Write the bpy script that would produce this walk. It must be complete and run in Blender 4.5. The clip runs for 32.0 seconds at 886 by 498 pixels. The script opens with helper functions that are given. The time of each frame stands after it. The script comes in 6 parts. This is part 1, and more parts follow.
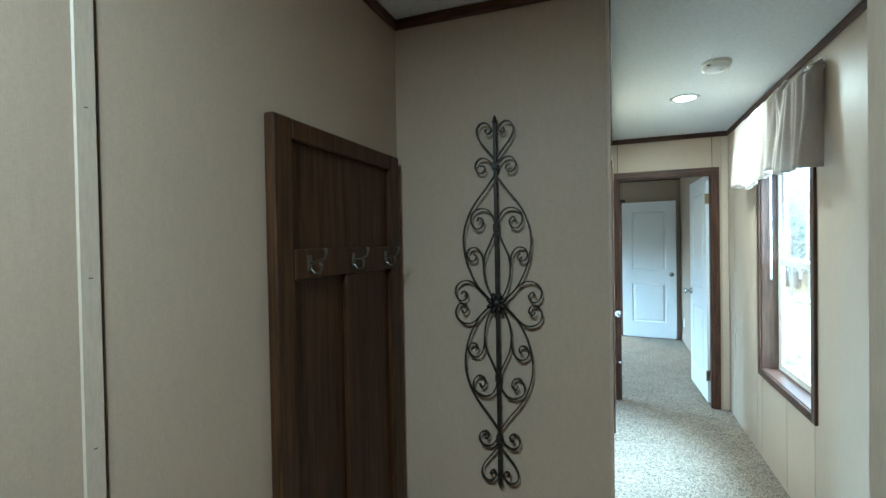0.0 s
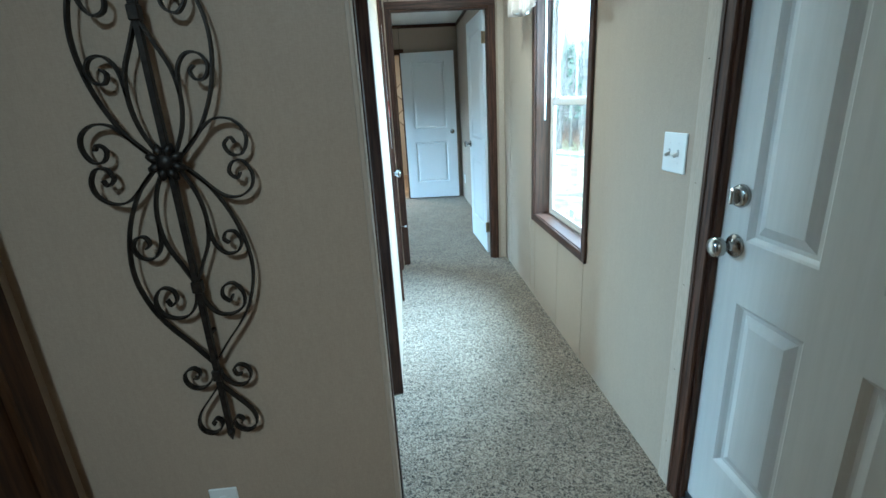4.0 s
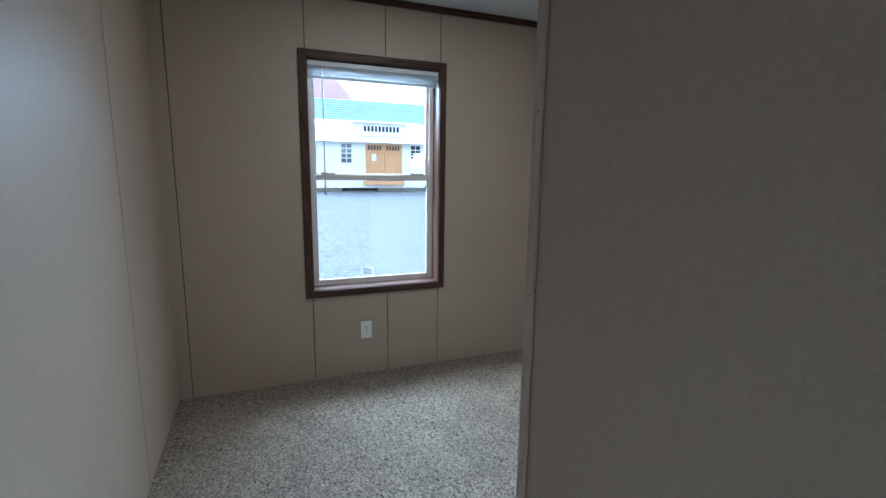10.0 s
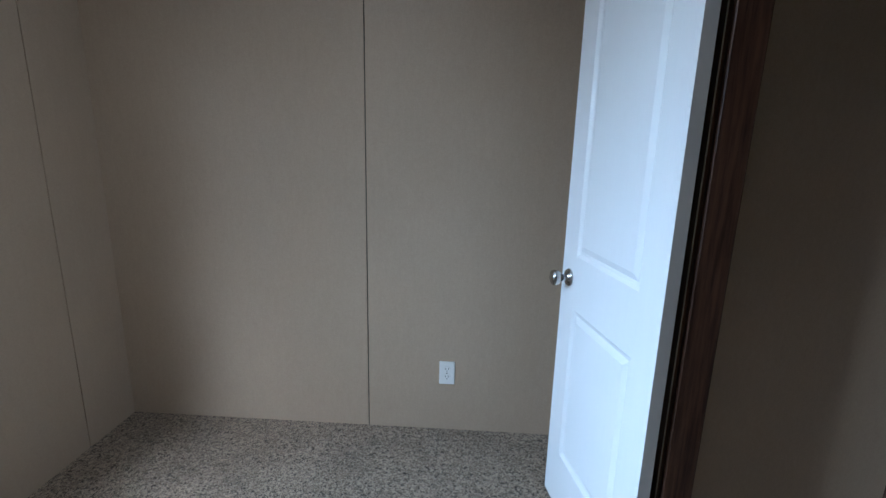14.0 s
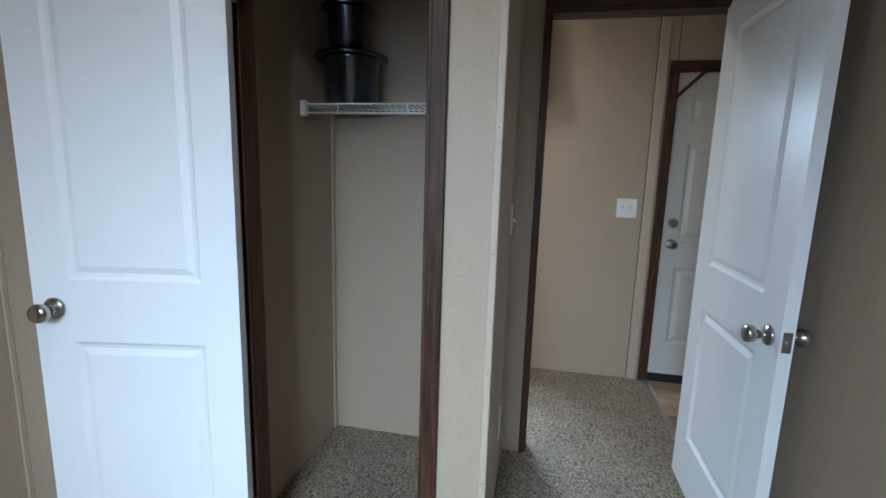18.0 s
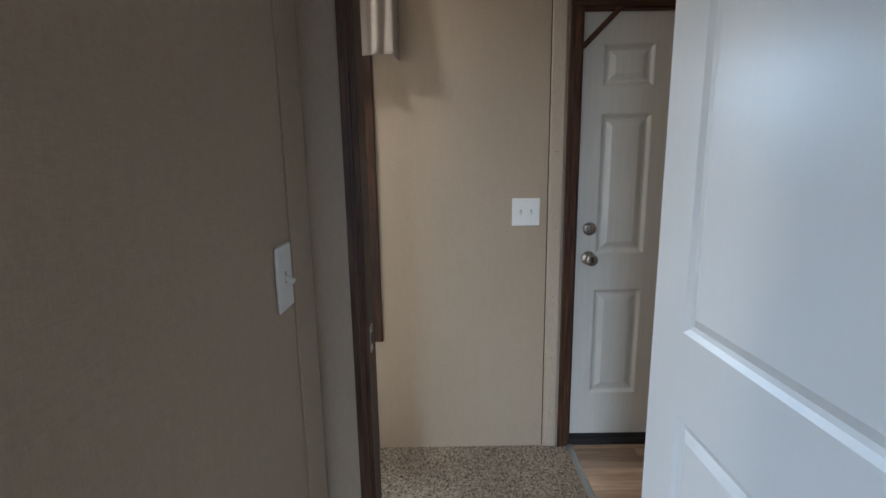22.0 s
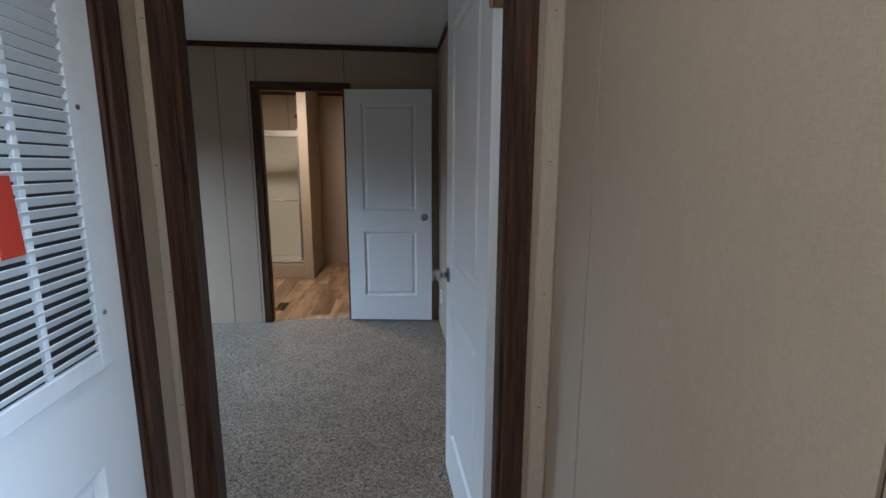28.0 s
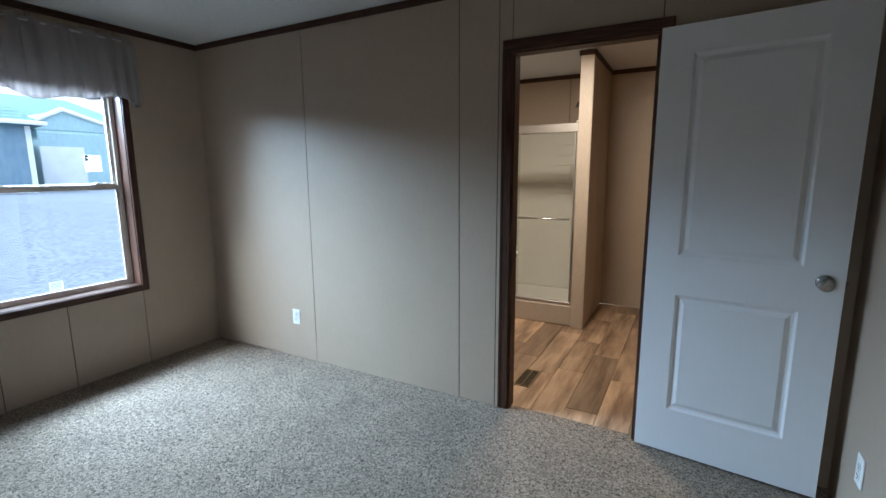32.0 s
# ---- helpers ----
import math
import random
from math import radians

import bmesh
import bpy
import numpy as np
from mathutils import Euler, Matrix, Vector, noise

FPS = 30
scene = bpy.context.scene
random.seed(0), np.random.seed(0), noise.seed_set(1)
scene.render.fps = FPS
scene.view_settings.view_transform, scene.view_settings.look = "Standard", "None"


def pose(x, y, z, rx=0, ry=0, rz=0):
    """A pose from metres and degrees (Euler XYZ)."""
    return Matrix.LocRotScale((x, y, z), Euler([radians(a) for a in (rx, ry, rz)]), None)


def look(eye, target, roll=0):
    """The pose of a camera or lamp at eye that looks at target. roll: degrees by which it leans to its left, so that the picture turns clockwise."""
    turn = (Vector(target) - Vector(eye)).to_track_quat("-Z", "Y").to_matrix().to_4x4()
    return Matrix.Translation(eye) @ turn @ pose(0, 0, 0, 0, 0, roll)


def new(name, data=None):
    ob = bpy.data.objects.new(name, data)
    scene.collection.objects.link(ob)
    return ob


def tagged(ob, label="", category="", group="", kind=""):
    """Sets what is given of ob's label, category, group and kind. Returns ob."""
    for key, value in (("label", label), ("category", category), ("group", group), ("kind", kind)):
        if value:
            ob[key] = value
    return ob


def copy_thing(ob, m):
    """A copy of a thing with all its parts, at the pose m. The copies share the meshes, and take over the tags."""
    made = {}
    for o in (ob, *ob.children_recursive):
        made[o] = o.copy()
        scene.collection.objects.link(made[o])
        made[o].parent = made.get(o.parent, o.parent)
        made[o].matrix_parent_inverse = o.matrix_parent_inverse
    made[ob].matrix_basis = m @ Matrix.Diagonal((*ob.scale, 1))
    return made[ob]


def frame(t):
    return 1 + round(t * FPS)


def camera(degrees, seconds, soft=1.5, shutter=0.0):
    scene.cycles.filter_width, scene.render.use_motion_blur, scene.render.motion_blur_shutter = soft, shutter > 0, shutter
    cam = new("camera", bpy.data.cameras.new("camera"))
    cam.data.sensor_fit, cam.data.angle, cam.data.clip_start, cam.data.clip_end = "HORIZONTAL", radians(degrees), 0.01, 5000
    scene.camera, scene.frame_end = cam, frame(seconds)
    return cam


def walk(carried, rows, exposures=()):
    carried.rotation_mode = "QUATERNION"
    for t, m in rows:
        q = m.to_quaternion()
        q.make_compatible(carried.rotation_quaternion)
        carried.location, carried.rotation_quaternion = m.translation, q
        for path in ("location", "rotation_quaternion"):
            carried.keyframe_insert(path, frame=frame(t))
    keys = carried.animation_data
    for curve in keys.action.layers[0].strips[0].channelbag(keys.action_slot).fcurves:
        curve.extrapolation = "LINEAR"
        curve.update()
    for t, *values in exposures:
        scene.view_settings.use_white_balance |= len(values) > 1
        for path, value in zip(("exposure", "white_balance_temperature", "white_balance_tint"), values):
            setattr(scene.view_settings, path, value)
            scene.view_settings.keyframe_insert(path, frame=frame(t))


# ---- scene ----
cam = camera(88.0, 32.0)
PATH = [
    (0, (0.136, 0.128, 1.465), (-0.561, 2.003, 1.437), -1.0),
    (0.5, (0.17, 0.199, 1.452), (-0.671, 2.011, 1.347), -0.5),
    (1, (0.196, 0.281, 1.425), (-0.652, 2.076, 1.186), -0.9),
    (1.5, (0.223, 0.302, 1.393), (-0.679, 2.047, 1.019), -1.5),
    (2, (0.262, 0.318, 1.369), (-0.676, 2.015, 0.878), -0.8),
    (2.5, (0.295, 0.358, 1.353), (-0.429, 2.13, 0.774), -2.1),
    (3, (0.27, 0.482, 1.325), (-0.063, 2.338, 0.657), -2.4),
    (3.5, (0.224, 0.624, 1.322), (0.2, 2.517, 0.678), -3.6),
    (4, (0.216, 0.781, 1.321), (0.351, 2.683, 0.72), -3.2),
    (4.5, (0.245, 0.986, 1.335), (0.453, 2.902, 0.8), -3.0),
    (6.5, (0.353, 1.62, 1.394), (0.33, 3.597, 1.094), -1.4),
    (7, (0.378, 1.753, 1.396), (-0.087, 3.674, 1.086), -1.7),
    (7.5, (0.336, 1.915, 1.394), (-0.479, 3.718, 1.099), -1.6),
    (8, (0.268, 2.04, 1.394), (-0.875, 3.657, 1.109), -1.5),
    (8.5, (0.208, 2.149, 1.393), (-1.288, 3.443, 1.093), -0.3),
    (9, (0.154, 2.267, 1.397), (-1.601, 3.174, 1.084), 0.7),
    (9.5, (0.04, 2.339, 1.382), (-1.791, 3.074, 1.05), 0.9),
    (10, (-0.157, 2.363, 1.35), (-1.987, 3.095, 1.013), 0.8),
    (10.5, (-0.329, 2.369, 1.336), (-2.136, 3.149, 0.981), 1.0),
    (11, (-0.523, 2.442, 1.312), (-2.295, 3.3, 0.96), 0.9),
    (11.5, (-0.678, 2.412, 1.352), (-2.311, 3.501, 0.971), 1.6),
    (12, (-0.855, 2.419, 1.364), (-2.296, 3.752, 0.982), 1.8),
    (12.5, (-1.057, 2.355, 1.35), (-2.187, 3.965, 0.985), 2.2),
    (13, (-1.161, 2.387, 1.355), (-2.008, 4.155, 0.961), 1.6),
    (13.5, (-1.311, 2.454, 1.363), (-1.818, 4.341, 0.94), 0.5),
    (14, (-1.401, 2.481, 1.362), (-1.501, 4.428, 0.917), 1.4),
    (14.5, (-1.507, 2.479, 1.356), (-1.074, 4.381, 0.916), 2.2),
    (16.5, (-1.91, 2.61, 1.326), (-0.363, 3.85, 1.062), 2.5),
    (17, (-2.011, 2.678, 1.334), (-0.244, 3.589, 1.116), 2.7),
    (17.5, (-2.051, 2.703, 1.343), (-0.161, 3.296, 1.072), 2.1),
    (18, (-2.057, 2.715, 1.337), (-0.124, 3.105, 1.004), 1.7),
    (18.5, (-2.039, 2.725, 1.324), (-0.115, 3.036, 0.876), 1.2),
    (19, (-2.021, 2.725, 1.319), (-0.076, 2.884, 0.881), 0.8),
    (19.5, (-1.937, 2.695, 1.326), (0.018, 2.789, 0.915), 0.5),
    (20, (-1.77, 2.621, 1.348), (0.191, 2.681, 0.958), -0.1),
    (20.5, (-1.593, 2.567, 1.353), (0.371, 2.595, 0.976), -0.4),
    (21, (-1.386, 2.557, 1.339), (0.581, 2.537, 0.974), -0.5),
    (21.5, (-1.155, 2.564, 1.344), (0.814, 2.52, 0.999), -1.1),
    (22, (-0.978, 2.521, 1.349), (0.99, 2.525, 0.99), -0.9),
    (22.5, (-0.721, 2.474, 1.392), (1.239, 2.605, 1.019), -1.0),
    (23, (-0.481, 2.474, 1.415), (1.453, 2.731, 0.977), -1.4),
    (23.5, (-0.238, 2.51, 1.429), (1.689, 2.826, 0.998), -2.5),
    (24, (-0.064, 2.515, 1.381), (1.82, 3.033, 0.956), -1.8),
    (24.5, (0.105, 2.543, 1.369), (1.902, 3.333, 0.985), -0.8),
    (25, (0.213, 2.593, 1.366), (1.843, 3.687, 0.984), 0.1),
    (25.5, (0.359, 2.703, 1.382), (1.714, 4.117, 0.977), 1.2),
    (26, (0.465, 2.803, 1.381), (1.501, 4.46, 0.955), 1.2),
    (26.5, (0.574, 2.916, 1.38), (1.266, 4.748, 0.974), 1.1),
    (28.5, (0.648, 3.735, 1.379), (0.73, 5.701, 1.023), -0.5),
    (29, (0.639, 3.958, 1.382), (0.59, 5.919, 0.993), -1.1),
    (29.5, (0.616, 4.198, 1.384), (0.587, 6.166, 1.03), -1.1),
    (30, (0.592, 4.4, 1.381), (0.537, 6.36, 0.984), -0.6),
    (30.5, (0.588, 4.619, 1.394), (0.321, 6.569, 1.035), -1.1),
    (31, (0.557, 4.803, 1.396), (0.055, 6.707, 1.047), -1.5),
    (31.5, (0.483, 5.012, 1.381), (-0.234, 6.85, 1.052), -0.7),
    (32, (0.424, 5.192, 1.387), (-0.512, 6.928, 1.057), -0.3),
]
EXPOSURES = [
    (0, 2.28, 4520, -15),
    (1, 2.0, 4560, -14),
    (2, 1.97, 4560, -15),
    (3, 1.75, 4480, -15),
    (4, 1.9, 4400, -14),
    (7, 1.38, 4180, -6),
    (9, 1.3, 4750, -2),
    (11, 0.95, 4900, 2),
    (12, 0.85, 4700, 2),
    (13, 0.9, 4600, 3),
    (14, 1.0, 4850, 3),
    (18, 1.0, 5350, 5),
    (19, 0.85, 5200, 7),
    (20, 1.1, 5600, 7),
    (21, 1.25, 5600, 8),
    (22, 1.2, 5450, 6),
    (23, 0.92, 5100, 4),
    (24, 0.85, 4750, -1),
    (25, 0.52, 4400, -3),
    (26, 0.08, 4100, -2),
    (29, 1.0, 5500, 8),
    (30, 1.2, 4850, 3),
    (31, 0.94, 4900, 3),
    (32, 0.95, 5000, 2),
]
walk(cam, [(t, look(eye, target, roll)) for t, eye, target, roll in PATH], EXPOSURES)

# ---- light ----
world = bpy.data.worlds.new("sky")
scene.world = world
world.use_nodes = True
wn = world.node_tree.nodes
sky = wn.new("ShaderNodeTexSky")
sky.sky_type, sky.sun_disc = "NISHITA", False
sky.sun_elevation, sky.sun_rotation = radians(48), radians(205)
sky.air_density, sky.dust_density, sky.ozone_density = 1.0, 6.0, 1.0
cloud = wn.new("ShaderNodeHueSaturation")
cloud.inputs["Saturation"].default_value, cloud.inputs["Value"].default_value = 0.25, 2.7
world.node_tree.links.new(sky.outputs[0], cloud.inputs["Color"])
world.node_tree.links.new(cloud.outputs[0], wn["Background"].inputs[0])
wn["Background"].inputs[1].default_value = 0.15


def lamp(name, kind, m, power, colour=(1, 1, 1), **more):
    data = bpy.data.lights.new(name, kind)
    data.energy, data.color = power, colour
    if "size" in more:
        data.shape, data.size, data.size_y = "RECTANGLE", more["size"][0], more["size"][1]
    if "radius" in more:
        data.shadow_soft_size = more["radius"]
    if "angle" in more:
        data.angle = radians(more["angle"])
    ob = new(name, data)
    ob.matrix_world = m
    return ob


lamp("sun", "SUN", look((-4, 9, 12), (0, 0, 0)), 1.5, (1, 0.98, 0.95), angle=40)
SKYLIGHT = (0.77, 0.89, 1.0)


def window_light(name, x, y, side, power, out=0.9, z=2.15, aim=1.0, tall=1.3, wide=1.3):
    """Sky light just outside a window, looking down into the room; side is +1 where outside lies towards +x."""
    ob = lamp(name, "AREA", look((x + side * out, y, z), (x - side * 0.9, y, aim)), power, SKYLIGHT, size=(wide, tall))
    ob.data.spread = radians(115)


window_light("daylight_hall", 1.05, 3.28, 1, 52)
window_light("daylight_bedroom", -3.05, 3.065, -1, 54, 0.95, 2.25, 1.5, 0.9, 1.3)
window_light("daylight_master", -3.05, 6.60, -1, 270, 1.0, 2.42, 1.55, 0.9, 2.2)
lamp("hall_downlight", "AREA", look((0.575, 3.44, 2.352), (0.575, 3.44, 0)), 5.5, (1, 0.88, 0.72), size=(0.13, 0.13))
lamp("bedroom_downlight", "AREA", look((-1.95, 3.18, 2.352), (-1.95, 3.18, 0)), 4.2, (1, 0.9, 0.78), size=(0.035, 0.035))
# Fill added out of view on the kitchen side, placed to brighten the nook wall.
lamp("kitchen_lamp", "AREA", look((-0.2, -0.25, 2.34), (-0.2, -0.25, 0)), 8, (1, 0.93, 0.84), size=(0.3, 0.3))
lamp("bath_lamp", "AREA", look((-0.5, 8.35, 2.34), (-0.5, 8.35, 0)), 22, (1, 0.74, 0.5), size=(0.3, 0.3))


# ---- materials ----
def nodes_of(name):
    mat = bpy.data.materials.new(name)
    mat.use_nodes = True
    tree = mat.node_tree
    return mat, tree, tree.nodes["Principled BSDF"]


def surface(name, dark, light, scale, rough=0.6, metal=0.0, bump=0.0, fine=None, spread=0.0, low=0.35, high=0.65,
            detail=6.0, large=0.0, sheen=0.0, coat=0.0, spec=0.5):
    """Two colours mixed by a noise of that scale on each axis, with relief, per-object spread and slow large variation."""
    mat, tree, b = nodes_of(name)
    n, link = tree.nodes, tree.links.new
    co = n.new("ShaderNodeTexCoord")
    info = n.new("ShaderNodeObjectInfo")
    shift = n.new("ShaderNodeVectorMath")
    shift.operation = "MULTIPLY_ADD"
    link(info.outputs["Random"], shift.inputs[0])
    shift.inputs[1].default_value = (7.3, 3.1, 5.7) if spread else (0, 0, 0)
    link(co.outputs["Object"], shift.inputs[2])
    mp = n.new("ShaderNodeMapping")
    mp.inputs["Scale"].default_value = scale
    link(shift.outputs[0], mp.inputs["Vector"])
    tex = n.new("ShaderNodeTexNoise")
    tex.inputs["Scale"].default_value, tex.inputs["Detail"].default_value = 1.0, detail
    tex.inputs["Roughness"].default_value = 0.65
    link(mp.outputs[0], tex.inputs["Vector"])
    ramp = n.new("ShaderNodeValToRGB")
    ramp.color_ramp.elements[0].position, ramp.color_ramp.elements[1].position = low, high
    ramp.color_ramp.elements[0].color, ramp.color_ramp.elements[1].color = (*dark, 1), (*light, 1)
    link(tex.outputs["Fac"], ramp.inputs[0])
    colour = ramp.outputs[0]
    if large:
        big = n.new("ShaderNodeTexNoise")
        big.inputs["Scale"].default_value, big.inputs["Detail"].default_value = 2.2, 3.0
        link(shift.outputs[0], big.inputs["Vector"])
        rng = n.new("ShaderNodeMapRange")
        rng.inputs["From Min"].default_value, rng.inputs["From Max"].default_value = 0.3, 0.7
        rng.inputs["To Min"].default_value, rng.inputs["To Max"].default_value = 1 - large, 1 + large
        link(big.outputs["Fac"], rng.inputs["Value"])
        hs = n.new("ShaderNodeHueSaturation")
        link(rng.outputs[0], hs.inputs["Value"])
        link(colour, hs.inputs["Color"])
        colour = hs.outputs[0]
    if spread:
        rng = n.new("ShaderNodeMapRange")
        rng.inputs["To Min"].default_value, rng.inputs["To Max"].default_value = 1 - spread, 1 + spread
        link(info.outputs["Random"], rng.inputs["Value"])
        hs = n.new("ShaderNodeHueSaturation")
        link(rng.outputs[0], hs.inputs["Value"])
        link(colour, hs.inputs["Color"])
        colour = hs.outputs[0]
    link(colour, b.inputs["Base Color"])
    rr = n.new("ShaderNodeMapRange")
    rr.inputs["To Min"].default_value, rr.inputs["To Max"].default_value = max(0.02, rough - 0.07), min(1, rough + 0.07)
    link(tex.outputs["Fac"], rr.inputs["Value"])
    link(rr.outputs[0], b.inputs["Roughness"])
    b.inputs["Metallic"].default_value = metal
    b.inputs["Coat Weight"].default_value = coat
    b.inputs["Specular IOR Level"].default_value = spec
    b.inputs["Sheen Weight"].default_value = sheen
    if bump:
        height = tex.outputs["Fac"]
        if fine:
            second = n.new("ShaderNodeTexNoise")
            second.inputs["Scale"].default_value, second.inputs["Detail"].default_value = 1.0, 4.0
            m2 = n.new("ShaderNodeMapping")
            m2.inputs["Scale"].default_value = fine
            link(shift.outputs[0], m2.inputs["Vector"])
            link(m2.outputs[0], second.inputs["Vector"])
            add = n.new("ShaderNodeMath")
            link(height, add.inputs[0])
            link(second.outputs["Fac"], add.inputs[1])
            height = add.outputs[0]
        bp = n.new("ShaderNodeBump")
        bp.inputs["Strength"].default_value, bp.inputs["Distance"].default_value = bump, 0.004
        link(height, bp.inputs["Height"])
        link(bp.outputs[0], b.inputs["Normal"])
    return mat


def carpet_material():
    mat, tree, b = nodes_of("carpet_frieze")
    n, link = tree.nodes, tree.links.new
    co = n.new("ShaderNodeTexCoord")
    tuft = n.new("ShaderNodeTexNoise")
    tuft.inputs["Scale"].default_value, tuft.inputs["Detail"].default_value, tuft.inputs["Distortion"].default_value = 84.0, 3.0, 1.5
    link(co.outputs["Object"], tuft.inputs["Vector"])
    fibre = n.new("ShaderNodeTexNoise")
    fibre.inputs["Scale"].default_value, fibre.inputs["Detail"].default_value, fibre.inputs["Roughness"].default_value = 330.0, 3.0, 0.7
    link(co.outputs["Object"], fibre.inputs["Vector"])
    add = n.new("ShaderNodeMix")
    add.inputs["Factor"].default_value = 0.26
    link(tuft.outputs["Fac"], add.inputs["A"])
    link(fibre.outputs["Fac"], add.inputs["B"])
    ramp = n.new("ShaderNodeValToRGB")
    e = ramp.color_ramp.elements
    e[0].position, e[0].color = 0.40, (0.042, 0.031, 0.021, 1)
    e[1].position, e[1].color = 0.60, (0.43, 0.345, 0.255, 1)
    mid = e.new(0.46)
    mid.color = (0.188, 0.146, 0.104, 1)
    link(add.outputs[0], ramp.inputs[0])
    big = n.new("ShaderNodeTexNoise")
    big.inputs["Scale"].default_value, big.inputs["Detail"].default_value = 5.0, 5.0
    link(co.outputs["Object"], big.inputs["Vector"])
    rng = n.new("ShaderNodeMapRange")
    rng.inputs["From Min"].default_value, rng.inputs["From Max"].default_value = 0.3, 0.7
    rng.inputs["To Min"].default_value, rng.inputs["To Max"].default_value = 0.84, 1.1
    link(big.outputs["Fac"], rng.inputs["Value"])
    hs = n.new("ShaderNodeHueSaturation")
    link(rng.outputs[0], hs.inputs["Value"])
    link(ramp.outputs[0], hs.inputs["Color"])
    link(hs.outputs[0], b.inputs["Base Color"])
    b.inputs["Roughness"].default_value = 0.95
    b.inputs["Specular IOR Level"].default_value = 0.1
    b.inputs["Sheen Weight"].default_value = 0.15
    bp = n.new("ShaderNodeBump")
    bp.inputs["Strength"].default_value, bp.inputs["Distance"].default_value = 1.0, 0.012
    link(add.outputs[0], bp.inputs["Height"])
    link(bp.outputs[0], b.inputs["Normal"])
    return mat


def linen_material(name, dark, light):
    """Printed vinyl with a faint woven look: fine threads both ways, short slubs and slow blotches."""
    mat, tree, b = nodes_of(name)
    n, link = tree.nodes, tree.links.new
    co = n.new("ShaderNodeTexCoord")
    total = None
    for scale, weight in (((520, 520, 75), 0.34), ((95, 95, 520), 0.34), ((2.2, 2.2, 2.2), 0.18), ((70, 70, 14), 0.14)):
        mp = n.new("ShaderNodeMapping")
        mp.inputs["Scale"].default_value = scale
        link(co.outputs["Object"], mp.inputs["Vector"])
        tex = n.new("ShaderNodeTexNoise")
        tex.inputs["Scale"].default_value, tex.inputs["Detail"].default_value = 1.0, 3.0
        link(mp.outputs[0], tex.inputs["Vector"])
        mul = n.new("ShaderNodeMath")
        mul.operation = "MULTIPLY_ADD"
        mul.inputs[1].default_value = weight
        link(tex.outputs["Fac"], mul.inputs[0])
        if total is None:
            mul.inputs[2].default_value = 0.0
        else:
            link(total, mul.inputs[2])
        total = mul.outputs[0]
    ramp = n.new("ShaderNodeValToRGB")
    ramp.color_ramp.elements[0].position, ramp.color_ramp.elements[1].position = 0.38, 0.62
    ramp.color_ramp.elements[0].color, ramp.color_ramp.elements[1].color = (*dark, 1), (*light, 1)
    link(total, ramp.inputs[0])
    link(ramp.outputs[0], b.inputs["Base Color"])
    b.inputs["Roughness"].default_value = 0.5
    b.inputs["Specular IOR Level"].default_value = 0.35
    bp = n.new("ShaderNodeBump")
    bp.inputs["Strength"].default_value, bp.inputs["Distance"].default_value = 0.12, 0.002
    link(total, bp.inputs["Height"])
    link(bp.outputs[0], b.inputs["Normal"])
    return mat


def glass_material(name, tint=(1, 1, 1), haze=0.0):
    mat = bpy.data.materials.new(name)
    mat.use_nodes = True
    n, link = mat.node_tree.nodes, mat.node_tree.links.new
    n.clear()
    out, mixer = n.new("ShaderNodeOutputMaterial"), n.new("ShaderNodeMixShader")
    clear, gloss, fres = n.new("ShaderNodeBsdfTransparent"), n.new("ShaderNodeBsdfGlossy"), n.new("ShaderNodeLayerWeight")
    clear.inputs[0].default_value = (*tint, 1)
    gloss.inputs["Roughness"].default_value = haze
    fres.inputs["Blend"].default_value = 0.5
    curve = n.new("ShaderNodeMath")
    curve.operation = "POWER"
    curve.inputs[1].default_value = 4.0
    link(fres.outputs["Facing"], curve.inputs[0])
    scale = n.new("ShaderNodeMath")
    scale.operation = "MULTIPLY_ADD"
    scale.inputs[1].default_value, scale.inputs[2].default_value = 0.8, 0.016
    link(curve.outputs[0], scale.inputs[0])
    link(scale.outputs[0], mixer.inputs[0])
    link(clear.outputs[0], mixer.inputs[1])
    link(gloss.outputs[0], mixer.inputs[2])
    link(mixer.outputs[0], out.inputs[0])
    return mat


def thin_paper(name, colour):
    """Paper that lets part of the light through."""
    mat, tree, b = nodes_of(name)
    n, link = tree.nodes, tree.links.new
    b.inputs["Base Color"].default_value = (*colour, 1)
    through_light, mixer = n.new("ShaderNodeBsdfTranslucent"), n.new("ShaderNodeMixShader")
    through_light.inputs[0].default_value = (*colour, 1)
    mixer.inputs[0].default_value = 0.55
    link(b.outputs[0], mixer.inputs[1])
    link(through_light.outputs[0], mixer.inputs[2])
    link(mixer.outputs[0], n["Material Output"].inputs[0])
    return mat


def cloth(mat, colour, share=0.30):
    """Lets a share of the light through a fabric."""
    n, link = mat.node_tree.nodes, mat.node_tree.links.new
    thin, mixer = n.new("ShaderNodeBsdfTranslucent"), n.new("ShaderNodeMixShader")
    thin.inputs[0].default_value = (*colour, 1)
    mixer.inputs[0].default_value = share
    link(n["Principled BSDF"].outputs[0], mixer.inputs[1])
    link(thin.outputs[0], mixer.inputs[2])
    link(mixer.outputs[0], n["Material Output"].inputs[0])
    return mat


def glow(name, colour, strength):
    mat, tree, b = nodes_of(name)
    b.inputs["Base Color"].default_value = (*colour, 1)
    b.inputs["Emission Color"].default_value, b.inputs["Emission Strength"].default_value = (*colour, 1), strength
    return mat


def plain(name, colour, rough=0.5, metal=0.0):
    mat, tree, b = nodes_of(name)
    b.inputs["Base Color"].default_value = (*colour, 1)
    b.inputs["Roughness"].default_value, b.inputs["Metallic"].default_value = rough, metal
    return mat


